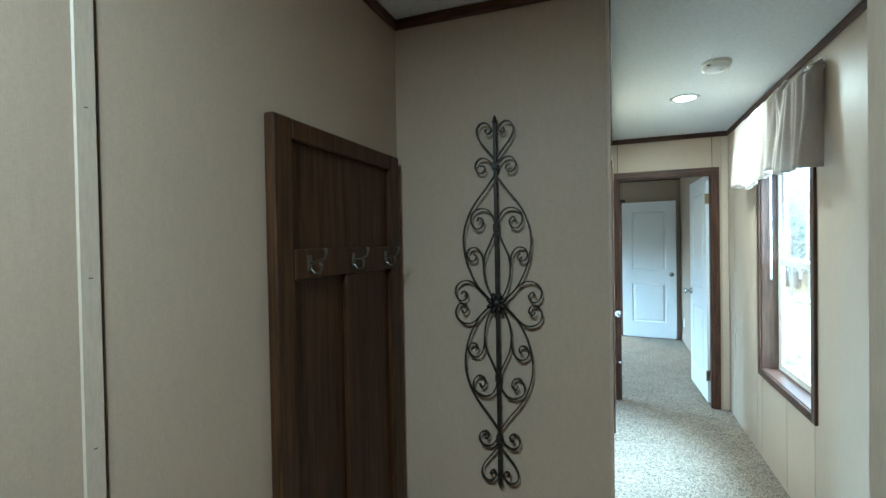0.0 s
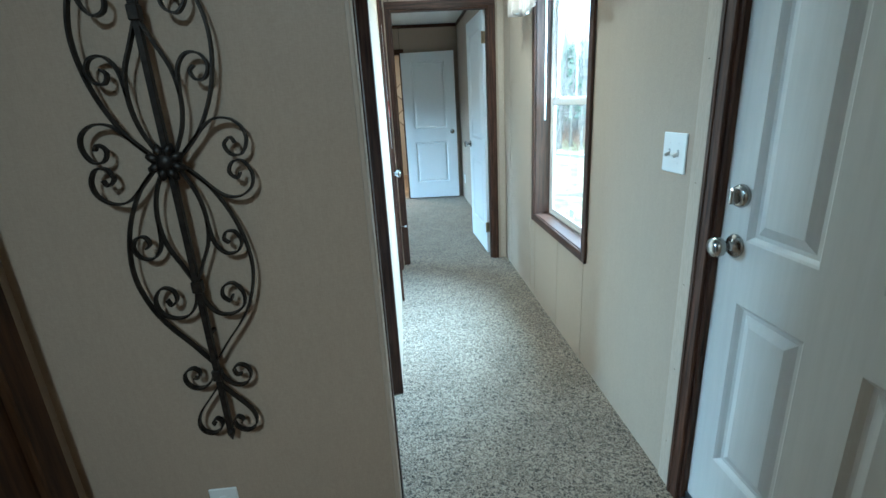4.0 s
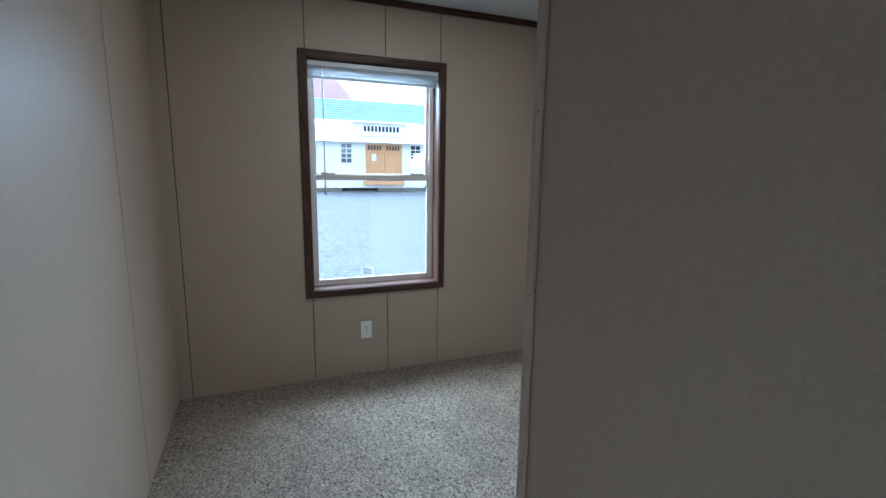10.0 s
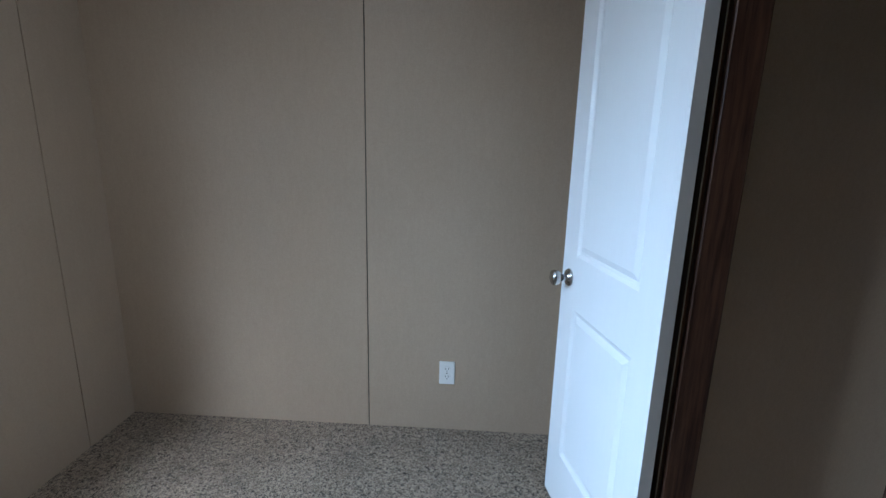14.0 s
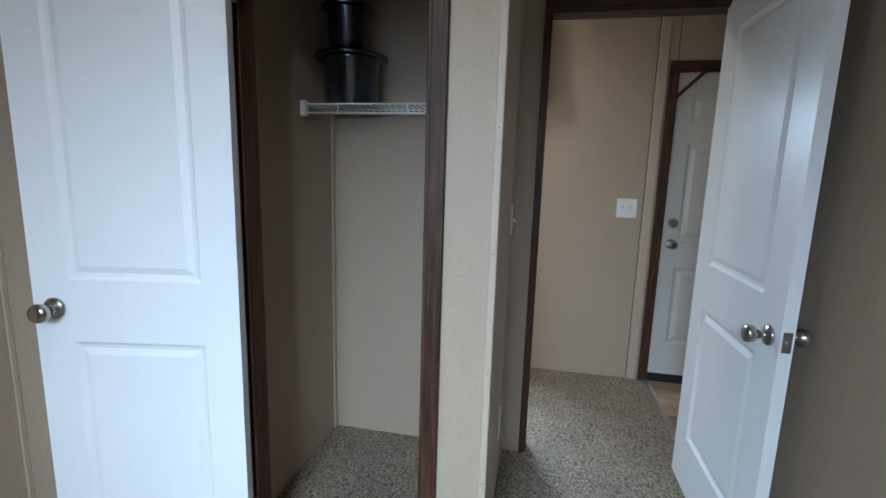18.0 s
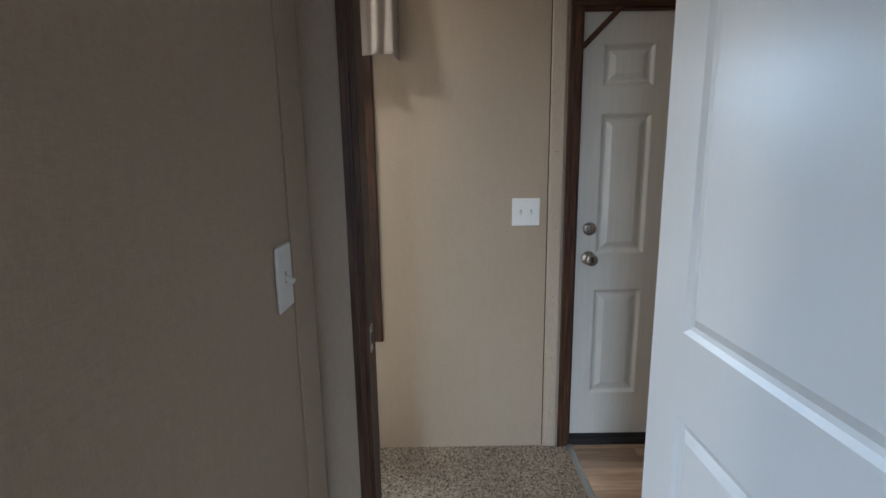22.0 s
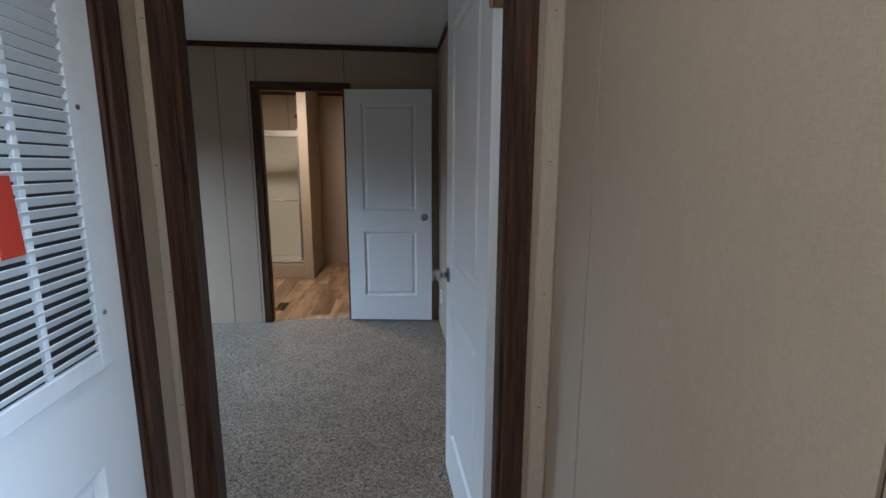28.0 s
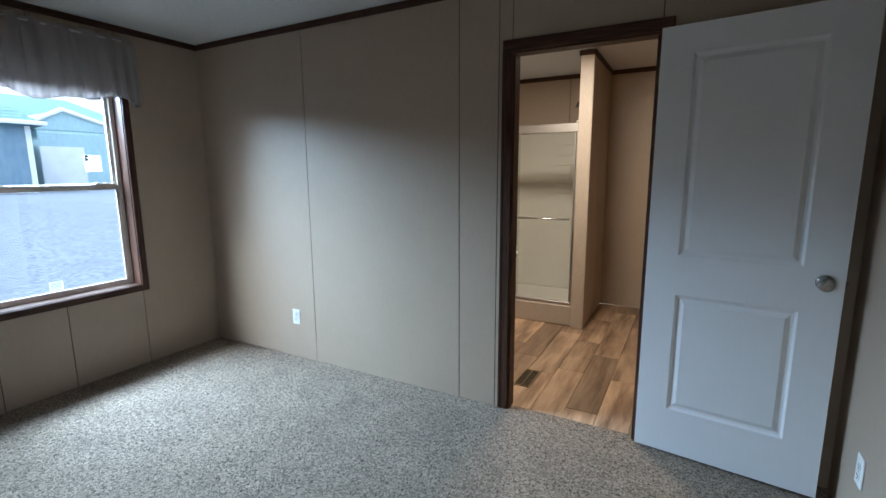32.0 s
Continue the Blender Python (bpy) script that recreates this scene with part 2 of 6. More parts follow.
WALL = linen_material("wall_vinyl", (0.380, 0.303, 0.226), (0.446, 0.358, 0.268))
STRIP = surface("wall_strip", (0.44, 0.365, 0.28), (0.51, 0.425, 0.33), (150, 150, 30), 0.5, bump=0.05)
CORE = plain("joint_shadow", (0.05, 0.042, 0.034), 0.8)
CEIL = surface("ceiling_white", (0.62, 0.63, 0.63), (0.72, 0.73, 0.73), (60, 60, 60), 0.8, bump=0.25, fine=(140, 140, 140))
WHITE = surface("door_white", (0.785, 0.795, 0.805), (0.797, 0.807, 0.817), (70, 70, 5), 0.36, bump=0.025, large=0.015)
ENTRYW = surface("entry_white", (0.62, 0.60, 0.56), (0.66, 0.64, 0.60), (60, 60, 4), 0.4, bump=0.03, large=0.02)
VINYLW = surface("window_vinyl", (0.62, 0.56, 0.5), (0.68, 0.62, 0.56), (40, 40, 40), 0.4, bump=0.03)
TAUPE = plain("taupe_enamel", (0.19, 0.155, 0.13), 0.45)
PLATE = plain("plate_white", (0.82, 0.82, 0.80), 0.3)
GRILLE = surface("grille_enamel", (0.74, 0.76, 0.78), (0.80, 0.82, 0.84), (30, 30, 30), 0.35)
CHROME = surface("satin_nickel", (0.40, 0.385, 0.365), (0.50, 0.485, 0.46), (60, 60, 60), 0.22, metal=1.0)
HOOKM = surface("dull_nickel", (0.16, 0.15, 0.135), (0.26, 0.245, 0.22), (60, 60, 60), 0.3, metal=1.0)
BRASS = surface("aged_brass", (0.30, 0.23, 0.13), (0.42, 0.33, 0.2), (40, 40, 40), 0.35, metal=1.0)
STEEL = surface("blued_steel", (0.09, 0.105, 0.13), (0.15, 0.17, 0.20), (12, 12, 160), 0.22, metal=1.0)
IRON = surface("wrought_iron", (0.012, 0.01, 0.009), (0.035, 0.028, 0.022), (70, 70, 70), 0.45, metal=0.5, bump=0.1)
ZINC = surface("galvanised_zinc", (0.24, 0.245, 0.25), (0.34, 0.345, 0.35), (8, 8, 20), 0.6, metal=0.6)
ALU = surface("brushed_metal", (0.5, 0.49, 0.47), (0.65, 0.64, 0.62), (8, 200, 200), 0.35, metal=1.0)
# Rubber parts, and flat black that stands for the shade inside openings.
BLACK = plain("black_rubber_and_hollows", (0.015, 0.015, 0.016), 0.6)
DARKS = {a: surface("dark_wood_" + a, (0.022, 0.0100, 0.0058), (0.092, 0.043, 0.025),
                    tuple(5 if a == c else 85 for c in "xyz"), 0.5, bump=0.22, spread=0.12, large=0.1, spec=0.28) for a in "xyz"}
LINERS = {a: surface("jamb_laminate_" + a, (0.030, 0.0150, 0.0095), (0.100, 0.052, 0.034),
                     tuple(5 if a == c else 85 for c in "xyz"), 0.34, bump=0.12, spread=0.10, large=0.1, spec=0.5) for a in "yz"}
PANELWOOD = surface("stained_board", (0.022, 0.0100, 0.0040), (0.074, 0.035, 0.014), (70, 70, 3.5), 0.45, bump=0.2, large=0.15, spec=0.25)
PLANK = surface("vinyl_plank", (0.13, 0.074, 0.04), (0.50, 0.34, 0.21), (11, 1.3, 6), 0.42, bump=0.1, spread=0.48, low=0.3, high=0.6, large=0.2)
PLANKG = surface("vinyl_plank_grey", (0.16, 0.098, 0.062), (0.43, 0.305, 0.21), (20, 1.5, 8), 0.4, bump=0.1, spread=0.34, low=0.3, high=0.62)
CARPET = carpet_material()
FABRIC = cloth(surface("valance_linen", (0.42, 0.36, 0.31), (0.58, 0.51, 0.45), (220, 220, 220), 0.9, bump=0.5, fine=(40, 300, 300), sheen=0.2), (0.6, 0.53, 0.46))
FABRICG = cloth(surface("valance_grey", (0.40, 0.37, 0.35), (0.54, 0.50, 0.475), (220, 220, 220), 0.9, bump=0.4, sheen=0.2), (0.60, 0.55, 0.52), 0.5)
BLIND = plain("blind_slat", (0.62, 0.62, 0.63), 0.4)
SHOWERW = surface("shower_acrylic", (0.72, 0.70, 0.66), (0.78, 0.76, 0.72), (9, 9, 9), 0.18)
GLASS = glass_material("window_glass")
SHGLASS = glass_material("shower_glass", (0.92, 0.92, 0.88), 0.02)
THINPAPER = thin_paper("thin_label", (0.82, 0.84, 0.84))
PAPER = plain("paper_label", (0.80, 0.82, 0.82), 0.6)
GREY = plain("slot_shadow", (0.45, 0.45, 0.45), 0.6)
INK = plain("print_ink", (0.03, 0.03, 0.035), 0.6)
RED = plain("red_plastic", (0.5, 0.045, 0.025), 0.4)
PINK = plain("red_print", (0.65, 0.22, 0.18), 0.6)
GREEN = plain("green_dot", (0.0, 0.35, 0.16), 0.5)


# ---- mesh helpers ----
def add_box(bm, lo, hi):
    m = Matrix.LocRotScale([(a + b) / 2 for a, b in zip(lo, hi)], None, [abs(b - a) for a, b in zip(lo, hi)])
    return bmesh.ops.create_cube(bm, size=1, matrix=m)["verts"]


def box_bm(lo, hi, bevel=0.0, seg=1):
    bm = bmesh.new()
    add_box(bm, lo, hi)
    if bevel:
        bmesh.ops.bevel(bm, geom=bm.edges[:], offset=bevel, segments=seg, profile=0.6, affect="EDGES")
    return bm


def mesh_of(name, bm, mat, smooth=False):
    me = bpy.data.meshes.new(name)
    bm.to_mesh(me)
    bm.free()
    me.materials.append(mat)
    if smooth:
        for p in me.polygons:
            p.use_smooth = True
    return me


def part(name, bm, mat, parent=None, label="", smooth=False):
    ob = new(name, mesh_of(name, bm, mat, smooth))
    if parent:
        ob.parent = parent
    return tagged(ob, label)


def raw(name, verts, faces, mat, parent=None, smooth=False):
    me = bpy.data.meshes.new(name)
    me.from_pydata(verts, [], faces)
    me.materials.append(mat)
    if smooth:
        for p in me.polygons:
            p.use_smooth = True
    me.update()
    ob = new(name, me)
    if parent:
        ob.parent = parent
    return ob


def empty(name, m=None, label="", category="", group="", kind=""):
    ob = new(name)
    ob.empty_display_size = 0.1
    if m is not None:
        ob.matrix_world = m
    return tagged(ob, label, category, group, kind)


def bar(name, lo, hi, mat, parent=None, bevel=0.0015, label=""):
    return part(name, box_bm(lo, hi, bevel), mat, parent, label)


def lathe(profile, axis="y", sides=20, at=(0, 0, 0)):
    """A body of revolution from (radius, along) pairs."""
    bm = bmesh.new()
    rings = []
    for r, d in profile:
        ring = []
        for k in range(sides):
            a = 2 * math.pi * k / sides
            c, s = r * math.cos(a), r * math.sin(a)
            p = {"y": (c, d, s), "z": (c, s, d), "x": (d, c, s)}[axis]
            ring.append(bm.verts.new([u + v for u, v in zip(p, at)]))
        rings.append(ring)
    for p, q in zip(rings, rings[1:]):
        for k in range(sides):
            bm.faces.new((p[k], p[(k + 1) % sides], q[(k + 1) % sides], q[k]))
    bm.faces.new(rings[0])
    bm.faces.new(rings[-1])
    bmesh.ops.recalc_face_normals(bm, faces=bm.faces[:])
    return bm


def tube_data(lines, sides=6):
    """Verts and faces of round tubes along lines of (point, radius)."""
    verts, faces = [], []
    for line in lines:
        base = len(verts)
        for k, (p, r) in enumerate(line):
            a, b = Vector(line[max(0, k - 1)][0]), Vector(line[min(len(line) - 1, k + 1)][0])
            d = (b - a).normalized() if (b - a).length > 1e-6 else Vector((0, 0, 1))
            u = d.cross(Vector((0.31, 0.83, 0.47))).normalized()
            v = d.cross(u)
            for s in range(sides):
                ang = 2 * math.pi * s / sides
                verts.append(tuple(Vector(p) + r * (math.cos(ang) * u + math.sin(ang) * v)))
        for k in range(len(line) - 1):
            for s in range(sides):
                i, j = base + k * sides + s, base + k * sides + (s + 1) % sides
                faces.append((i, j, j + sides, i + sides))
        faces.append(tuple(base + s for s in range(sides))[::-1])
        faces.append(tuple(base + (len(line) - 1) * sides + s for s in range(sides)))
    return verts, faces


def smooth_line(pts, steps=6):
    """Catmull-Rom through points of any size."""
    out, n = [], len(pts)
    for i in range(n - 1):
        p = [pts[max(0, i - 1)], pts[i], pts[i + 1], pts[min(n - 1, i + 2)]]
        for k in range(steps):
            t = k / steps
            w = (-0.5 * t + t * t - 0.5 * t ** 3, 1 - 2.5 * t * t + 1.5 * t ** 3, 0.5 * t + 2 * t * t - 1.5 * t ** 3, -0.5 * t * t + 0.5 * t ** 3)
            out.append(tuple(sum(wi * q[j] for wi, q in zip(w, p)) for j in range(len(pts[0]))))
    return out + [tuple(pts[-1])]


# ---- the large structure ----
XE, XW, TOP = 1.05, -3.05, 2.365
XEO, XWO = XE + 0.13, XW - 0.13
pieces_later = []


def wall(name, axis, a, b, lo, hi, holes=(), minus=None, plus=None, top=TOP):
    """A wall along x or y from lo to hi, between a and b across it, with holes (from, to, sill, head), faced on its
    two sides with vinyl panels split at the given joints."""
    skin, gap = 0.005, 0.0027
    core_a, core_b = (a + skin if minus is not None else a), (b - skin if plus is not None else b)
    bm = bmesh.new()

    def put(u, v, z0, z1, c, d):
        add_box(bm, *(((u, c, z0), (v, d, z1)) if axis == "x" else ((c, u, z0), (d, v, z1))))

    def spans(u, v):
        hole = [h for h in holes if h[0] - 1e-6 <= (u + v) / 2 <= h[1] + 1e-6]
        return [(0, top)] if not hole else [(z0, z1) for z0, z1 in ((0, hole[0][2]), (hole[0][3], top)) if z1 - z0 > 1e-3]

    edges = sorted({lo, hi, *[v for h in holes for v in h[:2]]})
    for u, v in zip(edges, edges[1:]):
        for z0, z1 in spans(u, v):
            put(u, v, z0, z1, core_a, core_b)
    ob = tagged(part(name, bm, CORE), kind="structure", category="wall")
    for side, joints in ((0, minus), (1, plus)):
        if joints is None:
            continue
        cut = sorted({lo, hi, *[v for h in holes for v in h[:2]], *joints})
        for u, v in zip(cut, cut[1:]):
            for z0, z1 in spans(u, v):
                c, d = (a, a + skin) if side == 0 else (b - skin, b)
                g0, g1 = (gap if u > lo else 0), (gap if v < hi else 0)
                pieces_later.append((ob, axis, u + g0, v - g1, z0, z1, c, d))
    return ob


ENTRY = (1.145, 1.945, 0.0, 1.985)
HALLWIN = (2.850, 3.705, 0.588, 1.99)
BEDWIN = (2.645, 3.485, 0.588, 1.99)
MASWIN = (6.18, 7.02, 0.588, 1.99)
BEDDOOR, FURDOOR = (1.973, 2.717, 0, 2.015), (3.85, 4.46, 0, 2.015)
CLODOOR, MASDOOR, BATHDOOR = (2.994, 3.562, 0, 2.0), (0.178, 0.93, 0, 2.015), (-0.455, 0.257, 0, 2.015)

wall("wall_east", "y", XE, XEO, -3.2, 10.3, [ENTRY, HALLWIN], minus=[0.9, 2.06, 3.24, 3.81, 4.408, 5.66, 6.88])
wall("wall_west", "y", XWO, XW, -3.2, 10.3, [BEDWIN, MASWIN], plus=[1.94, 3.125, 4.2, 5.4, 6.55])
wall("wall_entry", "x", 1.818, 1.868, XW, 0.125, minus=[], plus=[-2.25, -1.2])
wall("wall_hall", "y", 0.03, 0.12, 1.868, 4.60, [BEDDOOR, FURDOOR], minus=[], plus=[3.3])
wall("wall_closet_side", "x", 2.817, 2.885, -0.855, 0.03, minus=[], plus=[])
wall("wall_closet_front", "y", -0.86, -0.79, 2.822, 4.48, [CLODOOR], minus=[], plus=[])
wall("wall_closet_end", "x", 3.685, 3.745, -0.79, 0.03, minus=[], plus=[])
wall("wall_bedroom_north", "x", 4.48, 4.55, XW, 0.03, minus=[-1.848], plus=[])
wall("wall_master_south", "x", 4.60, 4.65, XW, XE, [MASDOOR], minus=[], plus=[-1.9, -0.7])
wall("wall_master_north", "x", 7.602, 7.677, XW, XE, [BATHDOOR], minus=[-1.947, -0.766, -0.53], plus=[])
wall("wall_kitchen", "y", -0.765, -0.685, -3.2, 1.818, minus=[], plus=[0.660, -0.58, -1.8])
wall("wall_partition", "x", 0.77, 0.85, 0.444, XE, minus=[0.535], plus=[])
wall("wall_south", "x", -3.3, -3.2, XW, XE, plus=[])
wall("wall_north", "x", 10.155, 10.275, XW, XE, minus=[-0.75])
wall("wall_shower", "y", -0.45, -0.35, 9.225, 10.155, minus=[], plus=[9.675])
for name, lo, hi, mat in (("floor_carpet", (XW, 1.93, -0.12), (XE, 7.647, 0), CARPET),
                          ("floor_carpet_edge", (XW, 1.868, -0.005), (0.03, 1.93, 0), CARPET),
                          ("floor_kitchen", (XW, -3.2, -0.12), (XE, 1.93, -0.006), CORE),
                          ("floor_bath", (XW, 7.647, -0.12), (XE, 10.155, -0.006), CORE)):
    tagged(bar(name, lo, hi, mat, bevel=0), kind="structure", category="floor")
tagged(bar("ceiling", (XWO, -3.3, TOP), (XEO, 10.3, TOP + 0.12), CEIL, bevel=0), kind="structure", category="ceiling")
tagged(bar("trim_carpet", (0.12, 1.915, -0.004), (XE, 1.945, 0.006), ALU, bevel=0.003), "brushed metal strip between carpet and plank floor", "trim", kind="structure")


def crown(u0, v0, u1, v1, inward):
    """A dark strip under the ceiling along a wall face from (u0, v0) to (u1, v1); inward is the way into the room."""
    t, low = 0.016, 0.043
    if abs(u1 - u0) > abs(v1 - v0):
        lo, hi, mat = (min(u0, u1), min(v0, v0 + inward * t), TOP - low), (max(u0, u1), max(v0, v0 + inward * t), TOP - 0.001), DARKS["x"]
    else:
        lo, hi, mat = (min(u0, u0 + inward * t), min(v0, v1), TOP - low), (max(u0, u0 + inward * t), max(v0, v1), TOP - 0.001), DARKS["y"]
    tagged(bar("trim_crown", lo, hi, mat, bevel=0.005), "dark wood strip along the ceiling edge", "trim", kind="structure")


for row in ((-0.685, 1.818, 0.125, 1.818, -1), (-0.685, -3.2, -0.685, 1.802, 1), (0.12, 4.60, XE, 4.60, -1), (XE, 0.85, XE, 4.584, -1),
            (0.12, 1.868, 0.12, 4.584, 1), (0.444, 0.77, XE, 0.77, -1), (0.460, 0.85, XE, 0.85, 1), (XW, 1.868, XW, 4.48, 1), (XW, 4.48, -0.86, 4.48, -1),
            (-0.86, 2.817, -0.86, 4.464, -1), (-0.876, 2.817, 0.03, 2.817, -1), (XW, 1.868, 0.03, 1.868, 1), (0.03, 1.884, 0.03, 2.801, -1),
            (XW, 4.65, XW, 7.602, 1), (XW + 0.016, 7.602, XE, 7.602, -1), (XE, 4.65, XE, 7.586, -1), (XW, 4.65, XE, 4.65, 1),
            (XW, 10.155, -0.45, 10.155, -1), (-0.35, 10.155, XE, 10.155, -1), (-0.35, 9.209, -0.35, 10.139, 1), (-0.466, 9.225, -0.35, 9.225, -1),
            (-0.45, 9.225, -0.45, 10.139, -1), (XE, 7.677, XE, 10.155, -1), (XW, 7.677, XE, 7.677, 1)):
    crown(*row)


def strip(lo, hi, label="beige vinyl corner strip on the wall panel joint"):
    ob = tagged(bar("trim_strip", lo, hi, STRIP, bevel=0.003), label, "trim", kind="structure")
    wide_x = hi[0] - lo[0] > hi[1] - lo[1]
    mx, my = (lo[0] + hi[0]) / 2, (lo[1] + hi[1]) / 2
    for k in range(7):
        z = 0.17 + k * 0.31 + 0.04 * math.sin(7 * k + 9 * mx)
        half = (0.0032, (hi[1] - lo[1]) / 2 + 0.0003) if wide_x else ((hi[0] - lo[0]) / 2 + 0.0003, 0.0032)
        bar("staple", (mx - half[0], my - half[1], z), (mx + half[0], my + half[1], z + 0.0018), CORE, ob, 0)


H = TOP - 0.045
strip((0.118, 1.810, 0), (0.131, 1.872, H))
strip((0.436, 0.764, 0), (0.445, 0.857, H))
strip((0.439, 0.762, 0), (0.464, 0.770, H))
strip((0.439, 0.850, 0), (0.464, 0.858, H))
strip((0.50, 0.765, 0), (0.53, 0.770, H))
strip((-0.685, 0.620, 0), (-0.679, 0.656, H))
strip((1.041, 1.998, 0), (1.05, 2.058, H))
strip((-0.866, 2.810, 0), (-0.858, 2.832, H))
strip((-0.858, 2.811, 0), (-0.838, 2.817, H))
tagged(bar("trim_strip", (-0.112, 2.8125, 0), (0.012, 2.817, H), WALL, bevel=0.0012), "beige vinyl strip beside the door frame", "trim", kind="structure")
strip((0.95 + 0.05, 4.594, 0), (1.046, 4.60, H))
strip((0.12, 4.594, 0), (0.145, 4.60, H))
strip((0.002, 3.675, 0), (0.03, 3.685, 2.2))
strip((-0.88, 4.472, 0), (-0.86, 4.48, H))
strip((-0.451, 9.21, 0), (-0.349, 9.225, H))
strip((-0.352, 9.21, 0), (-0.342, 9.255, H))


def trim_box(parent, name, axis, across, along, z, mat_axis, bevel=0.003):
    lo, hi = ((along[0], across[0], z[0]), (along[1], across[1], z[1])) if axis == "x" else ((across[0], along[0], z[0]), (across[1], along[1], z[1]))
    return bar(name, lo, hi, DARKS[mat_axis], parent, bevel)


def door_frame(name, axis, a, b, hole, sides, width=0.057, back=None, near=None, far=None, label="dark wood door frame and casing"):
    """Jambs through the wall, a stop, and casings on the given sides (-1: at a, 1: at b)."""
    u, v, _, head = hole
    root = empty(name, label=label, category="door frame", kind="structure")
    t = 0.018
    trim_box(root, "jamb", axis, (a - 0.003, b + 0.003), (u, u + t), (0, head - t), "z")
    trim_box(root, "jamb", axis, (a - 0.003, b + 0.003), (v - t, v), (0, head - t), "z")
    trim_box(root, "head_jamb", axis, (a - 0.003, b + 0.003), (u, v), (head - t, head), axis)
    front = width
    for s in sides:
        width = back if back and s < 0 else front
        left, right = near or width, far or width
        c = (a - 0.014, a - 0.003) if s < 0 else (b + 0.003, b + 0.014)
        r = 0.007
        trim_box(root, "casing", axis, c, (u + r - left, u + r), (0, head - r), "z")
        trim_box(root, "casing", axis, c, (v - r, v - r + right), (0, head - r), "z")
        d = (a - 0.017, a - 0.014) if s < 0 else (b + 0.014, b + 0.017)
        trim_box(root, "casing_bead", axis, d, (u + r - left, u + r - left + 0.014), (0, head - r), "z", 0.0014)
        trim_box(root, "casing_bead", axis, d, (v - r + right - 0.014, v - r + right), (0, head - r), "z", 0.0014)
        trim_box(root, "head_casing", axis, c, (u + r - left, v - r + right), (head - r, head - r + width), axis)
    return root


bed_frame = door_frame("door_frame_bedroom", "y", 0.03, 0.12, BEDDOOR, (-1,), 0.042, 0.072, far=0.022)
for lo, hi in (((0.1235, 1.944, 0.0), (0.1285, 1.990, 2.0)), ((0.1235, 1.944, 2.0), (0.1285, 2.717, 2.02))):
    bar("casing", lo, hi, DARKS["z"], bed_frame, 0.001)
door_frame("door_frame_furnace", "y", 0.03, 0.12, FURDOOR, (1,), 0.052)
closet_frame = door_frame("door_frame_closet", "y", -0.86, -0.79, CLODOOR, (-1,), 0.045)
bar("edge_band", (-0.8762, 3.5535, 0.0), (-0.8742, 3.5565, 1.99), STRIP, closet_frame, 0, "bare pale edge line on the dark casing")
door_frame("door_frame_master", "x", 4.60, 4.65, MASDOOR, (-1, 1), near=0.04)
door_frame("door_frame_bath", "x", 7.602, 7.677, BATHDOOR, (-1, 1))
entry_frame = door_frame("door_frame_entry", "y", XE, XEO, ENTRY, (-1,), 0.05)
bar("threshold", (XE - 0.003, 1.146, -0.05), (XEO, 1.944, 0.028), BLACK, entry_frame, 0.004, "black rubber door threshold")


# ---- doors ----
def slab_bm(w, h, t, panels, rings):
    """A door leaf from its hinge edge along x, with panels (x0, x1, z0, z1) pressed into both faces by rings (inset, depth)."""
    bm = bmesh.new()
    xs = sorted({0, w, *[v for p in panels for v in p[:2]]})
    zs = sorted({0, h, *[v for p in panels for v in p[2:]]})

    def quad(pts):
        bm.faces.new([bm.verts.new(p) for p in pts])

    for s in (-1, 1):
        y = s * t / 2
        for x0, x1 in zip(xs, xs[1:]):
            for z0, z1 in zip(zs, zs[1:]):
                cx, cz = (x0 + x1) / 2, (z0 + z1) / 2
                if not any(p[0] < cx < p[1] and p[2] < cz < p[3] for p in panels):
                    quad([(x0, y, z0), (x1, y, z0), (x1, y, z1), (x0, y, z1)])
        for x0, x1, z0, z1 in panels:
            loops = [[(x0 + i, y - s * d, z0 + i), (x1 - i, y - s * d, z0 + i), (x1 - i, y - s * d, z1 - i), (x0 + i, y - s * d, z1 - i)]
                     for i, d in [(0, 0), *rings]]
            for p, q in zip(loops, loops[1:]):
                for k in range(4):
                    quad([p[k], p[(k + 1) % 4], q[(k + 1) % 4], q[k]])
            quad(loops[-1])
    for x in (0, w):
        quad([(x, -t / 2, 0), (x, t / 2, 0), (x, t / 2, h), (x, -t / 2, h)])
    for z in (0, h):
        quad([(0, -t / 2, z), (w, -t / 2, z), (w, t / 2, z), (0, t / 2, z)])
    bmesh.ops.remove_doubles(bm, verts=bm.verts[:], dist=0.0002)
    bmesh.ops.recalc_face_normals(bm, faces=bm.faces[:])
    return bm


MOULD = ((0.010, 0.008), (0.020, 0.010), (0.040, 0.002))
DEEP = ((0.006, 0.004), (0.014, 0.012), (0.024, 0.013), (0.05, 0.003))
KNOB = [(0.031, 0), (0.032, 0.004), (0.028, 0.009), (0.013, 0.012), (0.0115, 0.026), (0.016, 0.033), (0.025, 0.043), (0.0275, 0.055), (0.025, 0.064), (0.014, 0.068), (0.002, 0.0685)]


def knob(parent, x, z, t, side, mat=CHROME, name="door_knob"):
    prof = [(r, side * (t / 2 + d)) for r, d in KNOB]
    ob = part(name, lathe(prof, "y", 24, (x, 0, z)), mat, parent, "satin metal door knob", smooth=True)
    return ob


